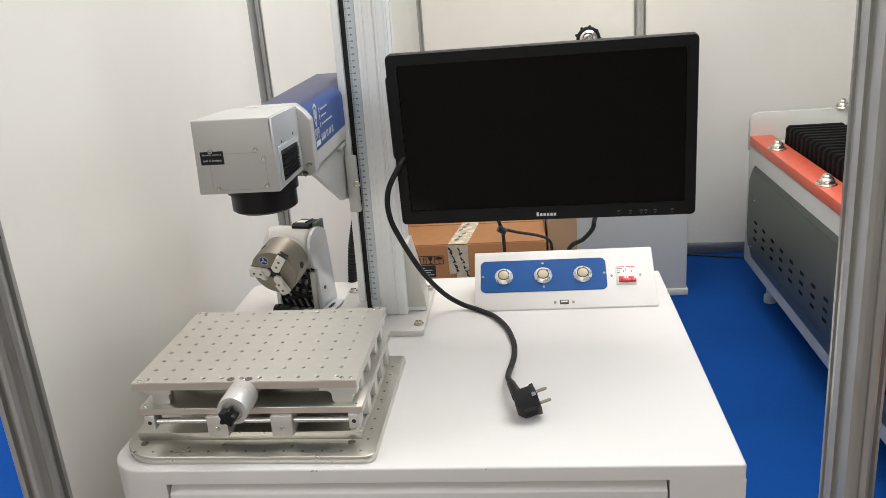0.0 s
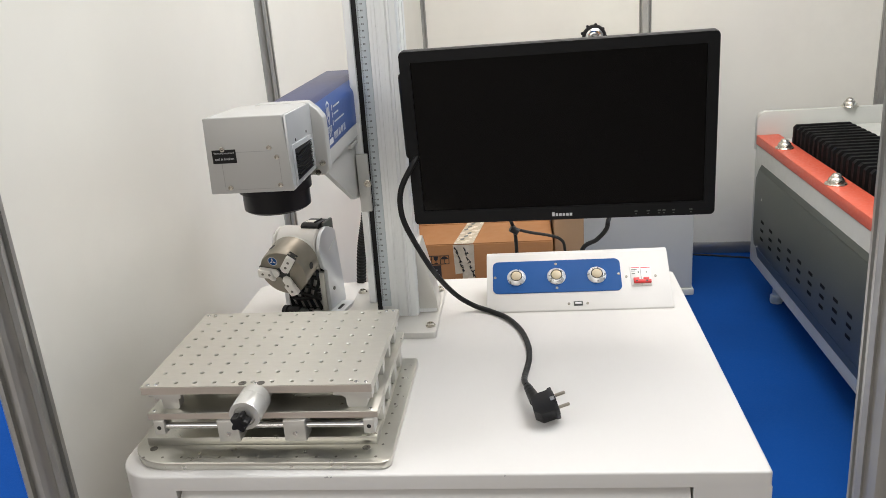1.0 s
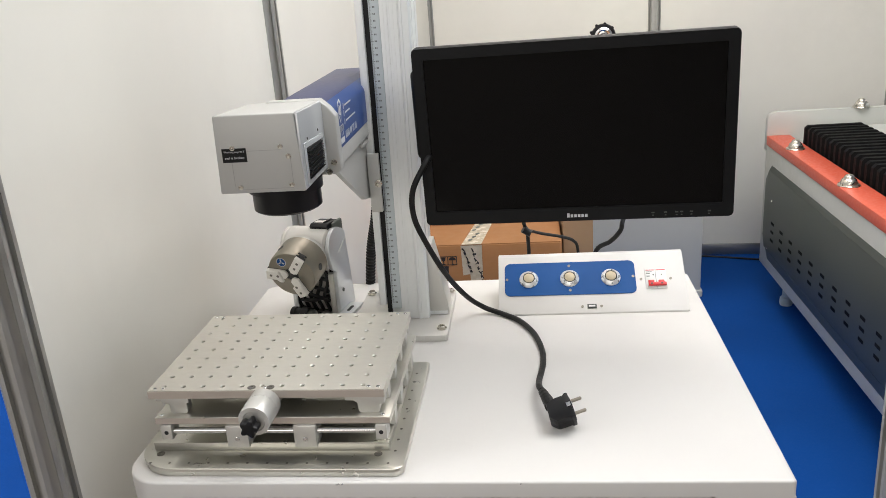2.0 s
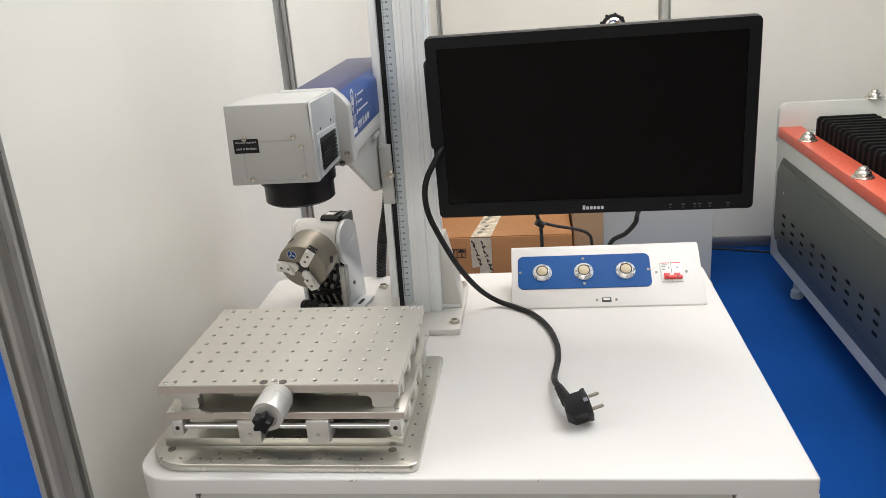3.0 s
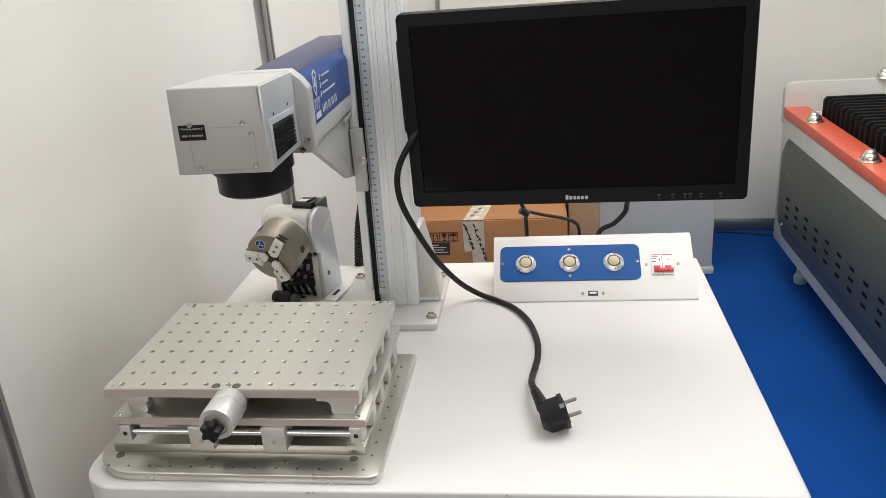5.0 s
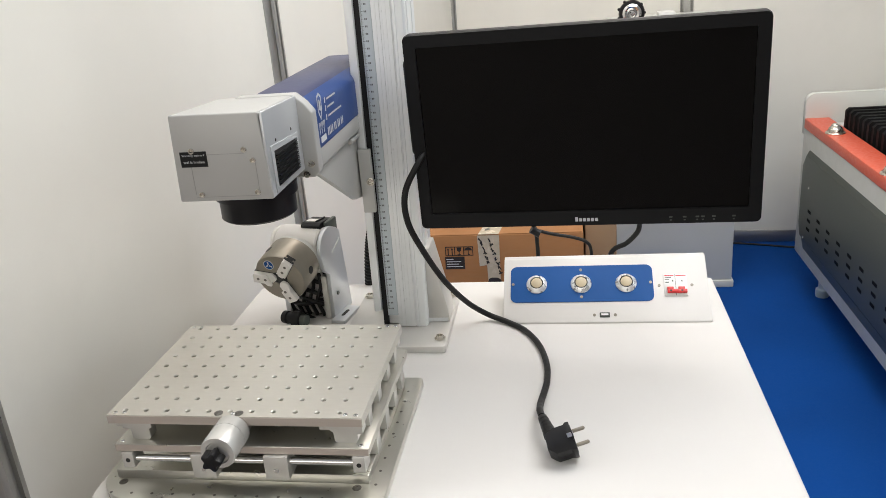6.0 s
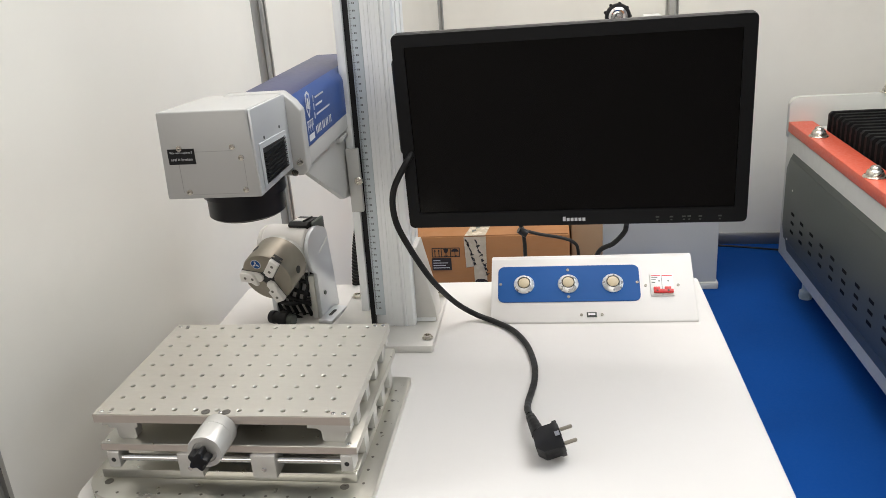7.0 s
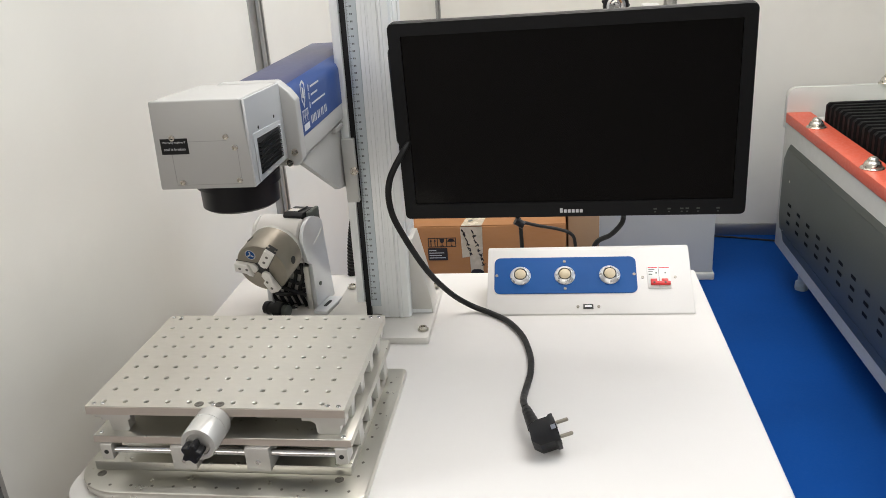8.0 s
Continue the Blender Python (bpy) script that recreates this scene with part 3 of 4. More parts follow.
part("side_film", prism([(-0.1750, 1.1525), (-0.1745, 1.1525), (-0.1745, 1.199), (-0.1755, 1.2030), (-0.1775, 1.207), (-0.1865, 1.2160), (-0.1870, 1.2156), (-0.1779, 1.2066), (-0.1760, 1.2028), (-0.1750, 1.199)], "y", 1.2235, 1.570), M_BLUE, housing, "glossy blue printed film wrapped over the edge")
# printed marks on the housing: emblem and lines of small print
em = [(1.2430, 1.213), (1.2515, 1.2165), (1.2600, 1.2115), (1.2595, 1.196), (1.2515, 1.1835), (1.2435, 1.194)]
emi = [(1.2515 + (y - 1.2515) * 0.76, 1.2005 + (z - 1.2005) * 0.82) for y, z in em]
bm = bmesh.new()
n = len(em)
for i in range(n):
    j = (i + 1) % n
    prism([em[i], em[j], emi[j], emi[i]], "x", -0.1744, -0.1741, bm=bm)
prism([(1.2475, 1.196), (1.2555, 1.194), (1.2545, 1.206), (1.2500, 1.2085)], "x", -0.1744, -0.1741, bm=bm)
for y0 in (1.2405, 1.2495, 1.2585):
    box(-0.1744, -0.1741, y0, y0 + 0.0015, 1.167, 1.1815, bm=bm)
    box(-0.1744, -0.1741, y0 - 0.001, y0 + 0.0055, 1.1802, 1.1815, bm=bm)
    box(-0.1744, -0.1741, y0 + 0.0042, y0 + 0.0055, 1.173, 1.1815, bm=bm)
box(-0.1744, -0.1741, 1.2415, 1.2645, 1.1570, 1.1645, bm=bm)
bmesh.ops.translate(bm, vec=(0, 0.006, 0), verts=bm.verts)
part("printed_emblem", bm, M_PRINTW, housing, "white printed emblem")
for y0, y1, z in ((1.290, 1.330, 1.2030), (1.290, 1.320, 1.1930), (1.290, 1.352, 1.1820)):
    bm, y = bmesh.new(), y0
    while y < y1:
        box(-0.1744, -0.1741, y, y + 0.0026, z - 0.0011, z + 0.0011, bm=bm)
        y += 0.0034
    part("printed_line", bm, M_PRINTW, housing, "line of small white print")
    part("printed_mark", prism([(y0 - 0.0105, z - 0.003), (y0 - 0.0080, z - 0.004), (y0 - 0.0066, z + 0.003), (y0 - 0.0092, z + 0.004)], "x", -0.1744, -0.1741), M_PRINTW, housing)
for k in range(10):
    y0 = 1.280 + 0.0066 * k + 0.004 * (k > 3) + 0.004 * (k > 5) + 0.004 * (k > 7)
    part("printed_line", box(-0.1744, -0.1741, y0, y0 + 0.0030, 1.1595, 1.1690), M_PRINTW, housing, "line of larger white print")
SC4 = screw_mesh(0.0044, 0.0016)
SC4.materials[0] = M_NUT
for x, z in ((-0.1765, 1.1435), (-0.1835, 1.1310)):
    piece("screw", SC4, laser, HM @ pose(x, 1.2042, z, 90, 0, 0))
# carriage with its bracket
part("carriage_plate", box(-0.180, -0.1620, 1.430, 1.4395, 1.007, 1.102, 0.001), M_GREY, laser, "grey carriage plate on the column")
part("bracket", prism([(1.236, 1.1255), (1.440, 1.1255), (1.440, 1.029), (1.405, 1.036)], "x", -0.190, -0.182, 0.001), M_GREY, laser, "triangular support bracket under the arm")
part("bracket_shelf", box(-0.252, -0.176, 1.395, 1.4395, 1.1195, 1.1258, 0.0006), M_GREY, laser)
part("bracket_flange", box(-0.192, -0.1825, 1.4395, 1.45, 1.03, 1.125, 0.001), M_GREY, laser)
piece("screw", CAP, laser, HM @ pose(-0.1645, 1.430, 1.055, 90, 0, 0))

# conduit behind the column
single("corrugated_conduit", tube([(-0.262, 1.70, 0.45), (-0.252, 1.67, 0.70), (-0.232, 1.63, 0.86), (-0.207, 1.61, 0.97), (-0.198, 1.60, 1.10), (-0.205, 1.58, 1.16)], 0.009, 12, 40, ripple=0.09), M_RUBBER, "black corrugated cable conduit behind the column", "conduit")

# ---- rotary chuck ----
rot = thing("rotary_chuck", pose(-0.311, 1.523, D, 0, 0, -12), "three-jaw rotary chuck with a white housing on a tilting stand", "rotary chuck")
CZ = 0.123
TIP = pose(0, 0, CZ, 14, 0, 0)
ax = TIP @ pose(0, -0.035, 0, 90, 0, 0)


def tipped(bm):
    bmesh.ops.transform(bm, matrix=TIP, verts=bm.verts)
    return bm


def moved(bm, m):
    bmesh.ops.transform(bm, matrix=m, verts=bm.verts)
    return bm


chuck = part("chuck_body", turned([(0.034, 0), (0.034, 0.004), (0.043, 0.0045), (0.043, 0.052), (0.0415, 0.0545), (0.0125, 0.0545), (0.011, 0.052), (0.011, 0.02), (0, 0.02)], 56, ax), M_STEEL, rot, "ground steel chuck body", local=True)
part("back_flange", turned([(0.037, -0.004), (0.0415, -0.003), (0.0415, 0.003), (0.039, 0.0044)], 48, ax), M_WHITE2, rot, local=True)
# bore, jaw slots and sockets: dark faces carry the shade inside
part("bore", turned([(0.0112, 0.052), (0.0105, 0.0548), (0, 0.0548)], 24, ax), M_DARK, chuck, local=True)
for k in range(3):
    jm = ax @ pose(0, 0, 0.0545, 0, 0, 54 + 120 * k)
    bm = prism([(0.006, -0.003), (0.011, -0.0080), (0.042, -0.0080), (0.0425, 0.0080), (0.011, 0.0080), (0.006, 0.003)], "z", 0, 0.0045, 0.0006)
    if k == 0:
        box(0.012, 0.042, -0.0080, 0.0080, 0.0045, 0.0075, 0.0006, bm=bm)
    else:
        prism([(0.020, -0.0080), (0.042, -0.0080), (0.0425, 0.0080), (0.024, 0.0080), (0.018, 0.0120), (0.012, 0.0115), (0.016, 0.002)], "z", 0.0045, 0.010, 0.0006, bm=bm)
    jaw = part("jaw", moved(bm, jm), M_JAW, chuck, "bright stepped chuck jaw", local=True)
    slot = box(0.008, 0.0432, -0.0086, 0.0086, -0.003, 0.0006)
    box(0.036, 0.0434, -0.0045, 0.0045, -0.0068, -0.0028, bm=slot)
    box(0.036, 0.0434, -0.0078, 0.0078, -0.0100, -0.0066, bm=slot)
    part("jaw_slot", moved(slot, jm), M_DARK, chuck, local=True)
    for rr, zz in ((0.0335, 0.0101 if k else 0.0076), (0.021, 0.0101 if k else 0.0076)):
        part("screw_hole", turned([(0.0024, 0), (0.0024, 0.0003), (0, 0.0003)], 12, jm @ pose(rr, 0, zz)), M_HOLE, jaw, local=True)
for k in range(3):
    part("key_socket", turned([(0.0062, 0), (0.0062, 0.0008), (0, 0.0008)], 16, ax @ pose(0, 0, 0, 0, 0, 2 + 120 * k) @ pose(0.0425, 0, 0.030, 0, 90, 0)), M_DARK, chuck, local=True)
BADGE = ax @ pose(-0.0135, 0.0245, 0.0543)
part("badge", turned([(0.0076, 0), (0.0076, 0.0006), (0, 0.0006)], 24, BADGE), M_PANELBLUE, chuck, "round blue and white maker's badge", local=True)
part("badge_ring", turned([(0.0088, 0), (0.0088, 0.0004), (0.0075, 0.0004)], 24, BADGE), M_PRINTW, chuck, local=True)
for a in (90, 210, 330):
    part("badge_mark", moved(box(0.001, 0.0060, -0.0011, 0.0011, 0.0006, 0.0009), BADGE @ pose(0, 0, 0, 0, 0, a)), M_PRINTW, chuck, local=True)
part("housing", rod((-0.040, 0.0, CZ), (0.037, 0.0, CZ), 0.0345, 40, 0.003), M_WHITE, rot, "white round rotary housing", local=True)
part("housing_base", box(-0.036, 0.034, -0.020, 0.030, CZ - 0.040, CZ, 0.004), M_WHITE, rot, local=True)
part("side_cheek", rod((-0.048, 0.0, CZ), (-0.0405, 0.0, CZ), 0.0325, 36, 0.002), M_WHITE, rot, local=True)
motor = part("motor", prism([(-0.006, CZ + 0.030), (0.034, CZ + 0.026), (0.038, CZ + 0.032), (0.034, CZ + 0.0395), (-0.002, CZ + 0.0420), (-0.009, CZ + 0.038)], "x", 0.002, 0.036, 0.0012), M_BLACK, rot, "dark motor bracket", local=True)
part("motor_plate", moved(box(0.006, 0.023, -0.006, 0.008, 0, 0.0008), pose(0, 0.010, CZ + 0.0412, -3.8, 0, 0)), M_JAW, motor, local=True)
part("motor_rib", moved(box(0.025, 0.028, -0.010, 0.020, 0, 0.003, 0.0008), pose(0, 0.010, CZ + 0.0405, -3.8, 0, 0)), M_BLACK, motor, local=True)
part("motor_clip", box(0.036, 0.043, 0.004, 0.040, CZ + 0.016, CZ + 0.041, 0.003), M_SLATE, motor, local=True)
ys = [(0.0345 * math.cos(radians(a)), CZ + 0.0345 * math.sin(radians(a))) for a in range(55, 211, 12)]
plate = part("side_plate", prism([*ys, (-0.026, CZ - 0.034), (-0.014, CZ - 0.042), (-0.014, 0.0), (0.050, 0.0), (0.036, CZ + 0.018), (0.026, CZ + 0.026)], "x", 0.040, 0.047, 0.001, 2, limit=40), M_BRIGHT, rot, "silver slotted stand plate", local=True)
part("slot_mark", prism([(0.002, CZ - 0.010), (0.004, CZ - 0.0115), (0.034, CZ + 0.004), (0.033, CZ + 0.006)], "x", 0.0470, 0.0474), M_WHITE2, plate, "bright scribed angle mark", local=True)
part("stand_leg", box(0.030, 0.0398, -0.0165, -0.006, 0.0, CZ - 0.046, 0.0012), M_ANOD2, rot, local=True)
foot = part("foot", box(0.0475, 0.072, -0.030, 0.030, 0, 0.006, 0.001), M_BRIGHT, rot, "flat slotted foot", local=True)
part("foot_slot", prism(rounded(0.056, 0.062, -0.012, 0.012, (0.003,) * 4, 4), "z", 0.0058, 0.0063), M_DARK, foot, local=True)
part("clamp_bolt", rod((0.047, 0.004, 0.040), (0.0485, 0.004, 0.040), 0.0035, 12), M_SLATE, rot, local=True)
part("drive_box", box(-0.034, 0.029, -0.004, 0.034, 0.0, CZ - 0.036, 0.003), M_BLACK, rot, "black drive guard", local=True)
bm = bmesh.new()
rnd_l = random.Random(5)
for k in range(5):
    x = -0.032 + 0.0135 * k
    tube([(x, -0.009, 0.088), (x + 0.006, -0.015, 0.060), (x - 0.005, -0.013, 0.032), (x + 0.003, -0.010, 0.003)], 0.0033, 8, 5, bm=bm)
for z in (0.078, 0.058, 0.040, 0.022, 0.008):
    dz = rnd_l.uniform(0.010, 0.020) * (1 if rnd_l.random() < 0.6 else -1)
    tube([(-0.034, -0.009, z), (-0.004, -0.017, z + 0.3 * dz), (0.027, -0.010, z + dz)], 0.0036, 8, 5, bm=bm)
part("lattice_guard", bm, M_BLACK, rot, "black lattice of the drive guard", local=True)
part("backing", box(-0.032, 0.028, -0.0060, -0.0041, 0.004, CZ - 0.038), M_WHITE, rot, "pale plate behind the lattice", local=True)
part("stand_leg", box(-0.0440, -0.0350, -0.0165, -0.004, 0.0, CZ - 0.040, 0.0012), M_BRIGHT, rot, local=True)
knob = part("stop_knob", turned([(0, 0), (0.0085, 0), (0.0105, 0.002), (0.0110, 0.010), (0.0095, 0.012), (0.0095, 0.020), (0.0125, 0.022), (0.0125, 0.036), (0.0110, 0.038), (0, 0.038)], 24, pose(-0.032, -0.046, 0.0127) @ pose(0, 0, 0, 0, 90, -8)), M_BLACK, rot, "black round stop knob", local=True)
part("knob_cap", turned([(0.0095, 0.038), (0.0095, 0.0465), (0.0080, 0.048), (0, 0.048)], 20, pose(-0.032, -0.046, 0.0127) @ pose(0, 0, 0, 0, 90, -8)), M_SLATE, knob, local=True)

# ---- monitor ----
MON = pose(0.1390, 1.372, 1.1315, 2.0, -0.6, -3.0)
mon = thing("monitor", MON, "black flat-panel monitor, switched off, on an arm", "monitor")
W, H = 0.2275, 0.134
bm = prism(rounded(-W, W, -H, H, (0.006,) * 4, 4), "y", 0.0, 0.022, 0.002, 2, limit=50)
part("bezel_back", bm, M_BEZEL, mon, local=True)
bm = bmesh.new()
outer = rounded(-W, W, -H, H, (0.007,) * 4, 5)
inner = rounded(-W + 0.0165, W - 0.0165, -H + 0.0215, H - 0.0165, (0.001,) * 4, 5)
loops = [[bm.verts.new((x, y, z)) for x, z in pts] for pts, y in ((outer, 0.0), ([(x * 0.998, z * 0.997) for x, z in outer], -0.0035), (inner, -0.0035), (inner, -0.0006))]
for a, b in zip(loops, loops[1:]):
    for k in range(len(a)):
        bm.faces.new((a[k], a[(k + 1) % len(a)], b[(k + 1) % len(a)], b[k]))
bmesh.ops.recalc_face_normals(bm, faces=bm.faces)
part("bezel", bm, M_BEZEL, mon, local=True)
part("screen", box(-W + 0.0165, W - 0.0165, -0.0008, 0.001, -H + 0.0215, H - 0.0165), M_SCREEN, mon, "dark switched-off screen", local=True)
part("back_shell", box(-0.20, 0.15, 0.022, 0.045, -0.10, 0.10, 0.008, 3), M_BEZEL, mon, local=True)
part("side_port_housing", box(-0.237, -0.19, 0.020, 0.055, -0.035, 0.100, 0.008, 3), M_BLACK, mon, local=True)
x = -0.0125
for w in (0.0045, 0.0046, 0.0046, 0.0046, 0.0046, 0.0046):
    part("brand_mark", box(x, x + w - 0.0007, -0.0040, -0.0034, -H + 0.0062, -H + (0.0125 if w < 0.0046 else 0.0107)), M_PRINTW, mon, "light grey plain brand mark", local=True)
    x += w + 0.0007
for x in (0.113, 0.131, 0.147, 0.154, 0.168, 0.193):
    part("key_mark", box(x - 0.0022, x + 0.0022, -0.0039, -0.0034, -H + 0.0085, -H + 0.0105), M_SLATE, mon, "faint control icon", local=True)
    part("key_mark", box(x - 0.0012, x + 0.0012, -0.0039, -0.0034, -H + 0.0045, -H + 0.0060), M_SLATE, mon, local=True)
part("column_clamp", box(-0.104, -0.088, 1.455, 1.515, 1.10, 1.22, 0.002), M_BLACK, mon)
part("arm_link", box(-0.094, 0.11, 1.472, 1.497, 1.135, 1.175, 0.004), M_BLACK, mon)
part("arm_pivot", rod((0.11, 1.485, 1.125), (0.11, 1.485, 1.185), 0.018, 20, 0.002), M_BLACK, mon)
part("head_plate", box(0.075, 0.175, 1.419, 1.428, 1.08, 1.18, 0.002), M_BLACK, mon)
part("head_link", box(0.10, 0.12, 1.425, 1.48, 1.14, 1.17, 0.002), M_BLACK, mon)

# ---- mains cable with its plug ----
cable = thing("mains_cable", pose(0.08, 1.30, D), "black mains cable with angled plug on the cabinet", "cable")
part("flex", tube([(-0.070, 1.40, 1.11), (-0.080, 1.372, 1.097), (-0.100, 1.358, 1.060), (-0.102, 1.358, 1.020), (-0.090, 1.372, 0.975), (-0.066, 1.41, 0.905), (-0.040, 1.46, 0.845), (-0.012, 1.485, 0.812), (0.022, 1.470, 0.8045), (0.050, 1.440, 0.8045), (0.072, 1.392, 0.8045), (0.0835, 1.335, 0.8045), (0.0845, 1.290, 0.8045), (0.0810, 1.258, 0.8055), (0.0772, 1.225, 0.8095), (0.0770, 1.195, 0.8175), (0.0803, 1.1715, 0.8233)], 0.0044, 14, 8), M_RUBBER, cable)
grip = [(0.0806, 1.170, 0.8235), (0.0915, 1.130, 0.8235)]
relief = part("strain_relief", turned([(0.0046, 0), (0.0058, 0.002), (0.0070, 0.022), (0.0086, 0.0415), (0.0, 0.0415)], 18, Matrix.Translation(Vector(grip[0])) @ (Vector(grip[1]) - Vector(grip[0])).to_track_quat("Z", "Y").to_matrix().to_4x4()), M_RUBBER, cable)
for k in range(4):
    p = Vector(grip[0]).lerp(Vector(grip[1]), 0.2 + 0.2 * k)
    q = Vector(grip[0]).lerp(Vector(grip[1]), 0.27 + 0.2 * k)
    part("ring", rod(p, q, 0.0064 + 0.0006 * k, 14), M_BLACK, relief)
px = Vector((0.948, 0.19, 0.253)).normalized()
pz = px.cross(Vector((-0.30, 0.80, 0.52))).normalized()
py = pz.cross(px)
PL = Matrix.Translation((0.1020, 1.118, 0.8215)) @ Matrix((px, py, pz)).transposed().to_4x4() @ Matrix.Diagonal((0.92, 0.92, 0.92, 1))
plug = part("plug_body", (lambda b: (bmesh.ops.transform(b, matrix=PL, verts=b.verts), b)[1])(prism([(-0.0150, 0.0120), (-0.0040, 0.0165), (0.0110, 0.0165), (0.0125, 0.0188), (0.018, 0.0188), (0.018, -0.0188), (0.0125, -0.0188), (0.0110, -0.0172), (-0.0080, -0.0172), (-0.0170, -0.0080)], "z", -0.0168, 0.0150, 0.0022, 2)), M_BLACK, cable, "angled black plug body")
part("plug_face", rod(PL @ Vector((0.017, 0, 0)), PL @ Vector((0.0185, 0, 0)), 0.0165, 24), M_BLACK, plug)
for s in (-1, 1):
    part("pin", rod(PL @ Vector((0.018, s * 0.0095, 0.002)), PL @ Vector((0.0355, s * 0.0095, 0.002)), 0.00225, 14, 0.0012), M_STEEL, plug, "round steel plug pin")
    part("earth_clip", (lambda b: (bmesh.ops.transform(b, matrix=PL, verts=b.verts), b)[1])(box(0.0110, 0.0192, -0.0030, 0.0030, s * 0.0165 - 0.0020, s * 0.0165 + 0.0010)), M_CHROME, plug)

# ---- control console ----
con = thing("control_console", pose(0.174, 1.54, D), "white sloped control console with three lit-ring buttons and a breaker", "control box")
PROF = [(1.471, D), (1.4715, 0.803), (1.5615, 0.8735), (1.568, 0.8752), (1.576, 0.8735), (1.578, 0.870), (1.578, D)]
part("case", prism(PROF, "x", 0.0135, 0.3335, 0.0012, 2, limit=15), M_WHITE, con)
SL = math.degrees(math.atan2(0.8735 - 0.803, 1.5615 - 1.4715))


def on_slope(x, s, h=0.0):
    """A pose on the sloping panel: s metres up it from its lower edge."""
    return POSE[con].inverted() @ Matrix.Translation((x, 1.4715 + s * math.cos(radians(SL)), 0.803 + s * math.sin(radians(SL)))) @ pose(0, 0, 0, SL, 0, 0) @ pose(0, 0, h)


def slope_part(name, bm, x, s, material, parent, label="", h=0.0):
    bmesh.ops.transform(bm, matrix=on_slope(x, s, h), verts=bm.verts)
    return part(name, bm, material, parent, label, local=True)


SM = 0.0675
panel = slope_part("button_panel", prism(rounded(-0.1125, 0.1125, -0.0328, 0.0328, (0.010,) * 4, 6), "z", 0, 0.0015, 0.0004, 1, limit=50), 0.137, SM, M_PANELBLUE, con, "blue rounded button panel")
for i in range(3):
    x = 0.0665 + 0.0705 * i
    b = slope_part("push_button", turned([(0.0165, 0.0015), (0.0165, 0.003), (0.0118, 0.0085), (0.0108, 0.0088), (0.0104, 0.0072), (0.0102, 0.0072)], 36), x, SM - 0.001, M_BTN, panel, "chrome push button with a pale centre")
    slope_part("ring", turned([(0.0104, 0.006), (0.0104, 0.0074), (0.0086, 0.0074)], 32), x, SM - 0.001, M_DARK, b)
    slope_part("cap", turned([(0.0087, 0.006), (0.0087, 0.0082), (0.0078, 0.0088), (0, 0.0090)], 32), x, SM - 0.001, M_LAMP, b)
SC3 = screw_mesh(0.0024, 0.0012)
SC3.materials[0] = M_STEEL
for x, s in ((0.0285, SM), (0.2455, SM), (0.137, SM + 0.0245), (0.137, SM - 0.0245)):
    piece("screw", SC3, panel, on_slope(x, s, 0.0014))
for x in (0.2585, 0.3085):
    piece("screw", SC3, con, on_slope(x, SM - 0.0055, 0.0))
brk = slope_part("breaker", box(-0.0178, 0.0178, -0.0190, 0.0195, -0.004, 0.0022, 0.0006), 0.2835, SM - 0.006, M_CLEAR, con, "white two-pole circuit breaker with red toggles")
slope_part("toggle", box(-0.0135, 0.0165, -0.0150, -0.0092, 0.002, 0.0070, 0.001), 0.2835, SM - 0.006, M_SWITCH, brk, "red breaker toggle bar")
for dx in (-0.0085, 0.0085):
    slope_part("toggle", box(dx - 0.0050, dx + 0.0050, -0.0092, -0.0040, 0.002, 0.005, 0.0008), 0.2835, SM - 0.006, M_SWITCH, brk)
    slope_part("toggle_mark", box(dx - 0.0015, dx + 0.0015, -0.0134, -0.0108, 0.0070, 0.0073), 0.2835, SM - 0.006, M_DARK, brk)
for x0, x1, y0, y1, m_ in ((-0.016, -0.002, 0.0160, 0.0175, M_SWITCH), (0.001, 0.0165, 0.0160, 0.0175, M_SWITCH), (-0.0155, -0.006, 0.0125, 0.0137, M_SLATE), (-0.0155, -0.009, 0.0095, 0.0105, M_SLATE), (-0.0155, -0.010, 0.004, 0.0055, M_SLATE), (-0.005, -0.003, 0.006, 0.009, M_SLATE), (0.009, 0.011, 0.006, 0.0085, M_SLATE), (-0.0003, 0.0003, -0.0185, 0.019, M_SLATE)):
    slope_part("printed_line", box(x0, x1, y0, y1, 0.0022, 0.0025), 0.2835, SM - 0.006, m_, brk, "small print on the breaker")
usb = slope_part("usb_socket", box(-0.0078, 0.0078, -0.0042, 0.0042, -0.002, 0.0012, 0.0004), 0.172, 0.0115, M_SLATE, con, "metal USB socket")
slope_part("socket_opening", box(-0.0066, 0.0066, -0.0031, 0.0031, 0.0012, 0.0015), 0.172, 0.0115, M_DARK, usb)
slope_part("tongue", box(-0.0055, 0.0055, -0.0012, 0.0020, 0.0015, 0.0018), 0.172, 0.0115, M_CLEAR, usb)
for x in (0.1560, 0.1880):
    piece("screw", SC3, con, on_slope(x, 0.0115, 0.0))

# cables from the monitor into the console's back
single("monitor_cable", tube([(0.055, 1.43, 1.03), (0.057, 1.52, 0.97), (0.062, 1.583, 0.926), (0.066, 1.587, 0.914), (0.068, 1.588, 0.876), (0.068, 1.590, 0.82)], 0.0034, 10, 8), M_RUBBER, "black monitor cable running behind the console", "cable")
single("monitor_cable", tube([(0.064, 1.583, 0.918), (0.093, 1.588, 0.908), (0.129, 1.589, 0.900), (0.149, 1.590, 0.891), (0.156, 1.591, 0.874), (0.157, 1.592, 0.82)], 0.0028, 10, 8), M_RUBBER, "thin black signal cable tied to the monitor cable", "cable")
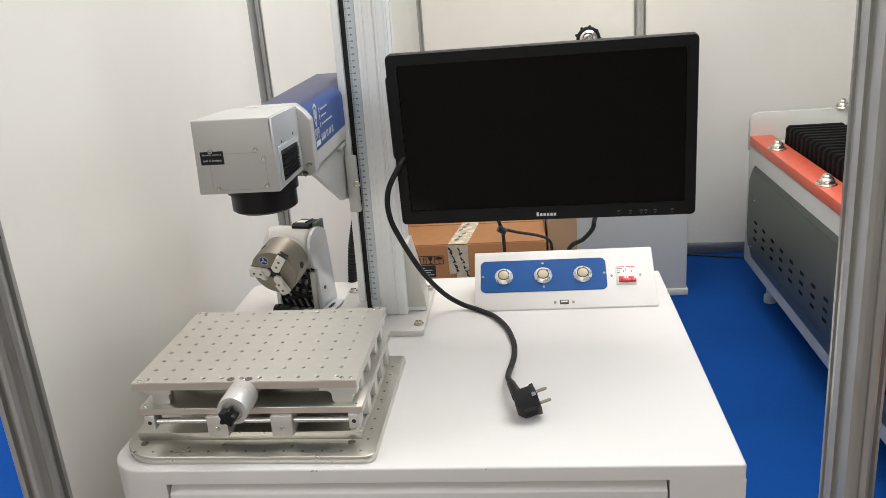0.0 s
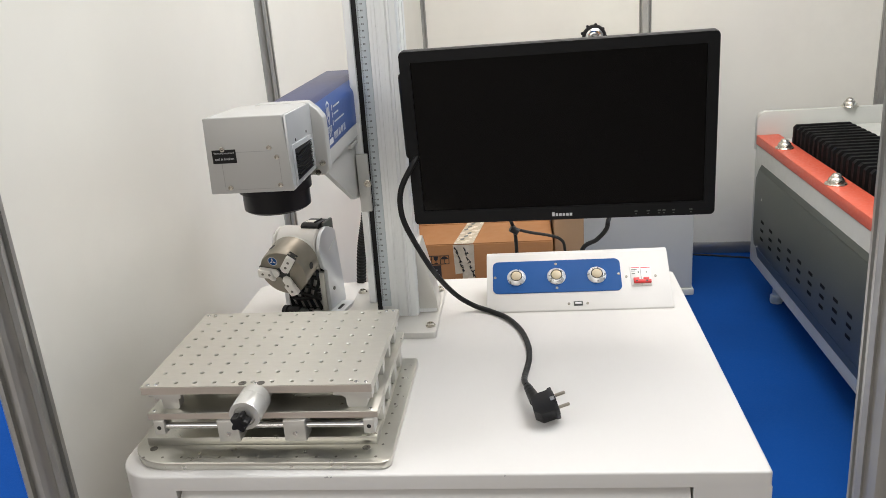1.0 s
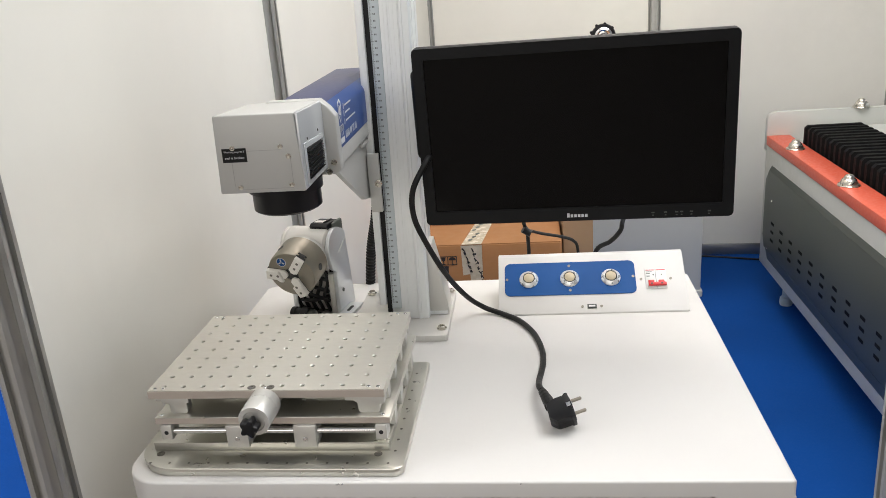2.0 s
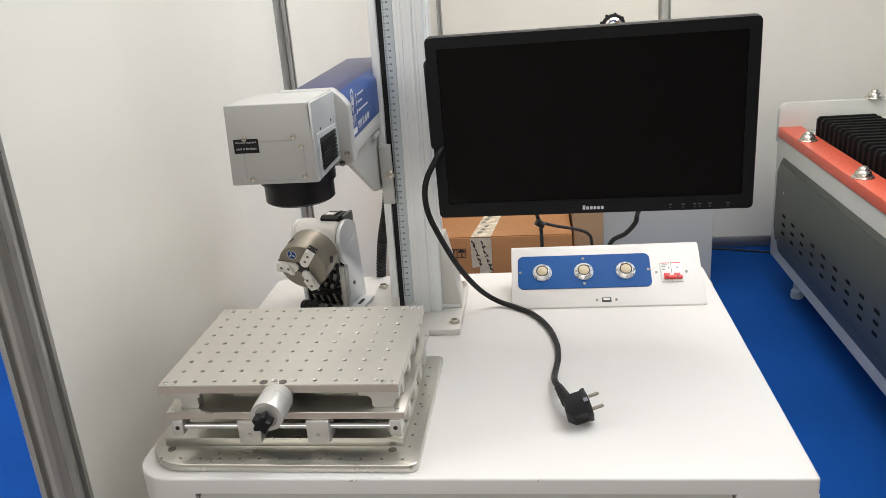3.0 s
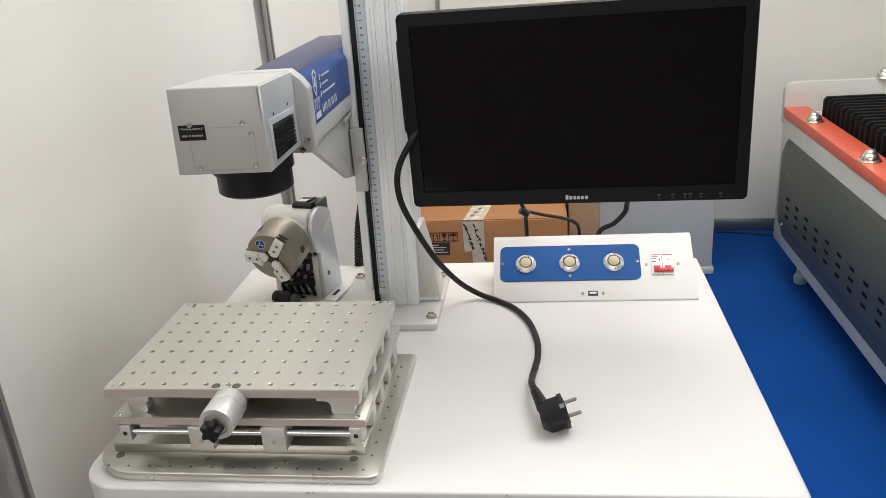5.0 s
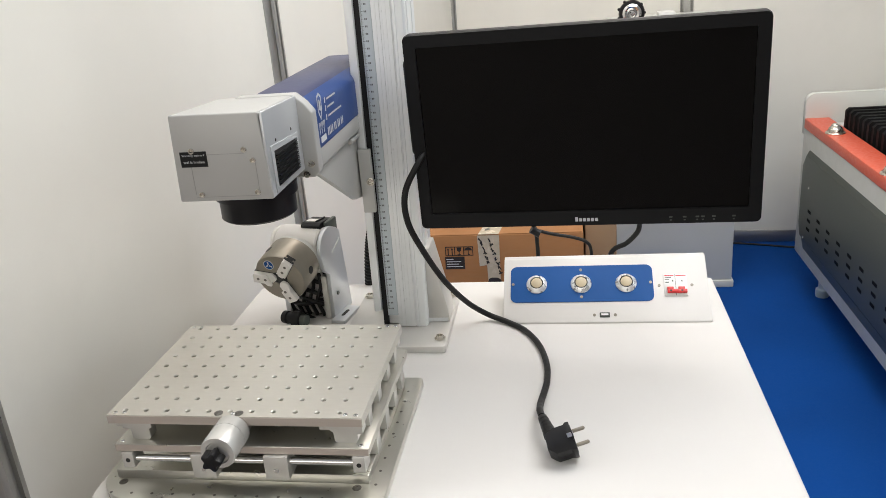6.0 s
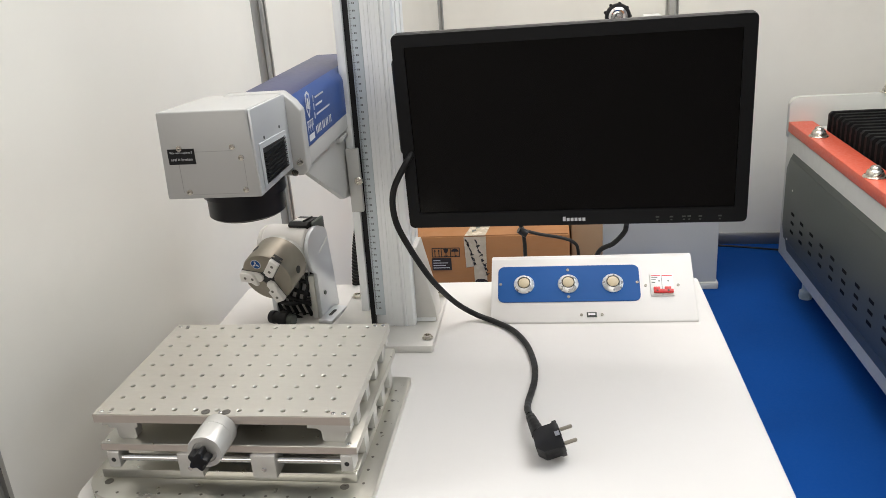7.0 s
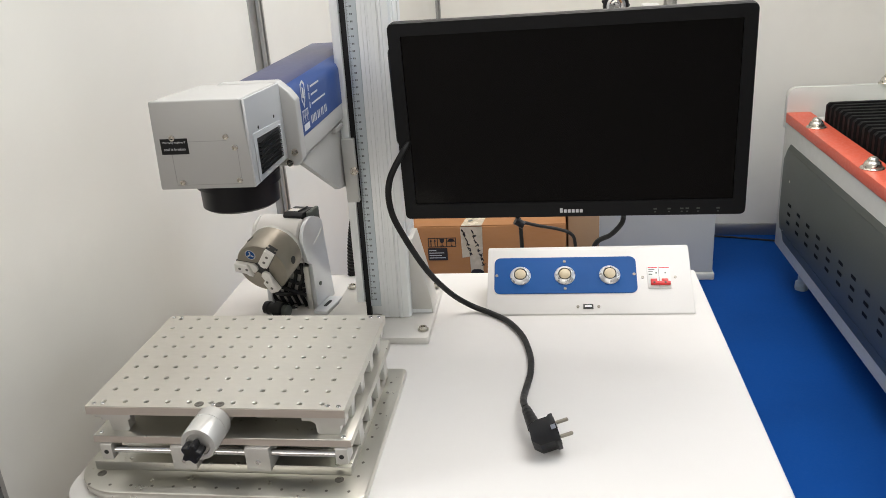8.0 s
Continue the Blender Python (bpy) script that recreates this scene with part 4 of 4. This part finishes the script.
single("cable_tie", tube([(0.059, 1.580, 0.920), (0.066, 1.581, 0.915), (0.073, 1.580, 0.911)], 0.0065, 12, 4), M_BLACK, "black tie knotting two cables together", "cable tie")
single("monitor_cable", tube([(0.237, 1.43, 1.03), (0.236, 1.53, 0.965), (0.2345, 1.585, 0.926), (0.231, 1.588, 0.908), (0.214, 1.590, 0.888), (0.190, 1.591, 0.873), (0.178, 1.592, 0.83)], 0.0042, 10, 8), M_RUBBER, "black video cable running behind the console", "cable")

# ---- behind the machine: carton, cabinet, bag ----
carton = thing("carton", pose(-0.06, 2.80, 0), "brown cardboard shipping carton closed with printed tape", "carton")
CX0, CX1, CY, CT = -0.335, 0.168, 2.60, 0.540
part("box", box(CX0, CX1, CY, CY + 0.42, 0, CT, 0.004), M_KRAFT, carton)
part("flap", box(CX0 + 0.004, CX1 - 0.004, CY + 0.003, CY + 0.205, CT, CT + 0.003), M_KRAFT, carton)
part("flap", box(CX0 + 0.004, CX1 - 0.004, CY + 0.212, CY + 0.417, CT, CT + 0.003), M_KRAFT, carton)
for x0, x1, z0, y in ((-0.146, -0.108, 0.440, 0.0010), (-0.122, -0.084, 0.385, 0.0014)):
    part("tape", prism([(x0, z0), (x1, z0 + 0.006), (x1 + 0.002, CT), (x0 - 0.003, CT)], "y", CY - y, CY - y + 0.0005), M_TAPE, carton, "translucent tape with black printed marks")
bm = prism([(-0.146, CY - 0.001), (-0.084, CY - 0.001), (-0.040, CY + 0.34), (-0.095, CY + 0.34)], "z", CT + 0.0032, CT + 0.004)
part("tape", bm, M_TAPE, carton, "translucent tape across the lid")
random.seed(7)
for x0, z0, n in ((-0.140, 0.528, 6), (-0.112, 0.524, 8)):
    for k in range(n):
        x, z = x0 + 0.0042 * k, z0 - 0.0150 * k
        bm = bmesh.new()
        for q in range(3):
            a, l = radians(random.choice((-62, 28, -35, -80))), random.uniform(0.009, 0.014)
            c = Vector((x + random.uniform(-0.003, 0.003), z + random.uniform(-0.003, 0.003)))
            d, w = Vector((math.cos(a), math.sin(a))) * l / 2, Vector((-math.sin(a), math.cos(a))) * 0.0014
            prism([tuple(c - d - w), tuple(c + d - w), tuple(c + d + w), tuple(c - d + w)], "y", CY - 0.0020, CY - 0.0015, bm=bm)
        part("tape_print", bm, M_INK, carton, "black printed mark on the tape")
part("black_print", prism(rounded(-0.122, -0.080, 0.350, 0.402, (0.0, 0.0, 0.018, 0.012), 5), "y", CY - 0.0024, CY - 0.0016), M_INK, carton, "black printed patch")
for k in range(9):
    x, y = -0.125 + 0.010 * (k % 3) + 0.007 * (k // 3), CY + 0.03 + 0.10 * (k // 3) + 0.03 * (k % 3)
    part("tape_print", prism([(x, y), (x + 0.012, y + 0.010), (x + 0.010, y + 0.024), (x - 0.003, y + 0.014)], "z", CT + 0.0041, CT + 0.0045), M_SLATE, carton)


def icon(x, z, kind):
    """Handling marks printed on the carton: outline square with a simple sign in it."""
    s = 0.0150
    bm = bmesh.new()
    y0, y1 = CY - 0.0008, CY - 0.0003
    for a, b, c, d in ((x - s, x + s, z + s - 0.0022, z + s), (x - s, x + s, z - s, z - s + 0.0022), (x - s, x - s + 0.0022, z - s, z + s), (x + s - 0.0022, x + s, z - s, z + s)):
        box(a, b, y0, y1, c, d, bm=bm)
    f = 0.68
    if kind == 0:
        for dx in (-0.009 * f, 0.009 * f):
            box(x + dx - 0.0013, x + dx + 0.0013, y0, y1, z - 0.013, z + 0.006, bm=bm)
            prism([(x + dx - 0.0035, z + 0.004), (x + dx + 0.0035, z + 0.004), (x + dx, z + 0.011)], "y", y0, y1, bm=bm)
    elif kind == 1:
        prism([(x - 0.0075, z + 0.012), (x + 0.0075, z + 0.012), (x + 0.0055, z + 0.001), (x, z - 0.003), (x - 0.0055, z + 0.001)], "y", y0, y1, bm=bm)
        box(x - 0.0012, x + 0.0012, y0, y1, z - 0.011, z - 0.002, bm=bm)
        box(x - 0.0055, x + 0.0055, y0, y1, z - 0.0125, z - 0.010, bm=bm)
    else:
        prism([(x + 0.0115 * math.cos(radians(a)), z + 0.002 + 0.010 * math.sin(radians(a))) for a in range(0, 181, 20)], "y", y0, y1, bm=bm)
        box(x - 0.001, x + 0.001, y0, y1, z - 0.011, z + 0.003, bm=bm)
        box(x - 0.001, x + 0.005, y0, y1, z - 0.0125, z - 0.0105, bm=bm)
    part("handling_icon", bm, M_INK, carton, "printed handling icon")


for k in range(3):
    icon(-0.234 + 0.0278 * k, 0.491, k)
lab = part("carton_label", box(-0.251, -0.191, CY - 0.001, CY - 0.0003, 0.433, 0.473), M_INK, carton, "black sticker with pale print")
for k, w in enumerate((0.022, 0.045, 0.038, 0.050)):
    part("printed_line", box(-0.247, -0.247 + w, CY - 0.0014, CY - 0.0011, 0.464 - 0.008 * k, 0.4662 - 0.008 * k), M_PRINTW, lab)
single("carton", box(0.175, 0.270, 2.68, 3.05, 0, 0.60, 0.004), M_KRAFT2, "plain pale brown carton beside the taped carton", "carton")
single("printed_bag", prism(rounded(-0.31, -0.225, CT + 0.004, CT + 0.16, (0.02, 0.02, 0.05, 0.03), 5), "y", 2.83, 2.90, 0.015, 3, limit=50), M_BAG, "red and white printed plastic bag on the carton", "bag")

wc = thing("white_cabinet", pose(0.535, 3.62, 0), "white steel machine cabinet with a hand wheel on top", "cabinet")
part("body", box(0.302, 0.766, 3.40, 3.82, 0.03, 1.035, 0.006), M_WHITE2, wc)
part("plinth", box(0.300, 0.774, 3.395, 3.825, 0.0, 0.032, 0.006), M_WHITE2, wc)
hw = part("hand_wheel", turned([(0.026, 0), (0.044, 0.002), (0.047, 0.010), (0.044, 0.018), (0.034, 0.020)], 28, pose(0.374, 3.44, 1.080, 90, 0, 0)), M_BLACK, wc, "black-rimmed chrome hand wheel")
part("hub", turned([(0.034, 0.01), (0.034, 0.022), (0.026, 0.026), (0.014, 0.020), (0.010, 0.030), (0, 0.031)], 24, pose(0.374, 3.44, 1.080, 90, 0, 0)), M_CHROME, hw)
for k in range(9):
    a = radians(40 * k)
    part("lug", rod((0.372 + 0.046 * math.cos(a), 3.425, 1.080 + 0.046 * math.sin(a)), (0.372 + 0.046 * math.cos(a), 3.437, 1.080 + 0.046 * math.sin(a)), 0.006, 8), M_BLACK, hw)
part("top_block", box(0.47, 0.53, 3.44, 3.50, 1.035, 1.076, 0.003), M_CLEAR, wc)

single("floor_cable", tube([(0.70, 3.875, 0.0045), (0.80, 3.885, 0.0045), (0.90, 3.872, 0.0045), (0.99, 3.846, 0.0045), (1.06, 3.824, 0.0045), (1.16, 3.800, 0.0045), (1.40, 3.790, 0.0045)], 0.0045, 8, 5), M_RUBBER, "thin black cable lying on the carpet along the wall", "cable")

# ---- the red-edged machine on the carpet ----
rm = thing("laser_cutter", pose(1.6, 2.2, 0), "grey and white flat-bed cutter with red edge bar", "machine")
RX, RB, RF = 1.010, 3.46, 0.55
part("frame", box(RX, RX + 1.3, RF, RB, 0.131, 0.6238, 0.006), M_WHITE2, rm)
part("edge_bar", box(RX - 0.004, RX + 0.082, RF, RB - 0.018, 0.6240, 0.6605, 0.002), M_RED, rm, "red painted edge bar")
part("bed", box(RX + 0.083, RX + 1.3, RF, RB - 0.02, 0.6240, 0.640), M_WHITE2, rm)
part("end_plate", prism(rounded(RX - 0.004, RX + 1.3, 0.60, 0.752, (0.0, 0.0, 0.0, 0.035), 8), "y", RB - 0.017, RB + 0.01, 0.003, 2, limit=40), M_WHITE2, rm, "white upright end plate with a rounded corner")
PANEL = [(3.375, 0.225), (3.400, 0.270), (3.400, 0.495), (3.365, 0.541), (RF + 0.05, 0.541), (RF + 0.02, 0.225)]
side = part("side_panel", prism(PANEL, "x", RX - 0.010, RX - 0.0005, 0.002, 2, limit=20), M_SLATE, rm, "slate-grey side panel with vent slots")
part("panel_lip", prism([(RX - 0.0098, 0.2245), (RX - 0.0005, 0.2245), (RX - 0.0005, 0.180)], "y", RF + 0.03, 3.350), M_SLATE, side)
part("panel_lip", prism([(RX - 0.0095, 0.5415), (RX - 0.0005, 0.5415), (RX - 0.0005, 0.560)], "y", RF + 0.05, 3.362), M_SLATE, side)
SLOT = mesh_of("vent_slot", prism(rounded(-0.018, 0.018, -0.0055, 0.0055, (0.002,) * 4, 2), "x", -0.0008, 0.0), M_BELLOWS)
RI = POSE[rm].inverted()
for i in range(20):
    for j in range(3):
        piece("vent_slot", SLOT, side, RI @ pose(RX - 0.0102, 3.275 - 0.110 * i, 0.350 - 0.034 * j))
for y, z in ((3.30, 0.435), (3.325, 0.235), (2.2, 0.435)):
    piece("screw", BIG, side, RI @ pose(RX - 0.010, y, z, 0, -90, 0))
DOME = mesh_of("dome_nut", turned([(0.032, 0), (0.033, 0.002), (0.031, 0.005), (0.025, 0.006), (0.0245, 0.012), (0.021, 0.020), (0.016, 0.0235), (0.0155, 0.026), (0.012, 0.032), (0.006, 0.035), (0, 0.0355)], 24), M_NUT)
for y in (3.195, 2.685, 2.175, 1.665, 1.155):
    piece("dome_nut", DOME, rm, RI @ pose(RX + 0.028, y, 0.6605))
piece("dome_nut", DOME, rm, RI @ pose(RX + 0.345, RB - 0.004, 0.752))
bm = bmesh.new()
npl = 56
ring = [(RX + 0.088, 0.640), (RX + 0.088, 0.715), (RX + 0.098, 0.725), (RX + 0.290, 0.725), (RX + 0.300, 0.715), (RX + 0.300, 0.640)]
rows = []
for i in range(npl):
    for dy, f in ((0.0, 0), (0.016, 0), (0.026, 1), (0.032, 1), (0.042, 0)):
        rows.append([bm.verts.new((RX + 0.194 + (x - RX - 0.194) * (0.84 if f else 1), 3.30 - 0.044 * i - dy, 0.64 + (z - 0.64) * (0.55 if f else 1))) for x, z in ring])
for a, b in zip(rows, rows[1:]):
    for k in range(5):
        bm.faces.new((a[k], a[k + 1], b[k + 1], b[k]))
bm.faces.new(rows[0])
bmesh.ops.recalc_face_normals(bm, faces=bm.faces)
part("bellows", bm, M_BELLOWS, rm, "black pleated bellows cover")
part("gantry_block", box(RX + 0.305, RX + 0.62, 2.3, 3.31, 0.641, 0.715, 0.01), M_WHITE2, rm, "pale guide cover beside the bellows")
for y in (3.30, 1.9, 0.75):
    for x in (RX + 0.07, RX + 1.22):
        part("foot", turned([(0.023, 0), (0.025, 0.006), (0.024, 0.030), (0.016, 0.036), (0.016, 0.131)], 20, pose(x, y, 0)), M_WRAP, rm, "machine foot wrapped in pale film")
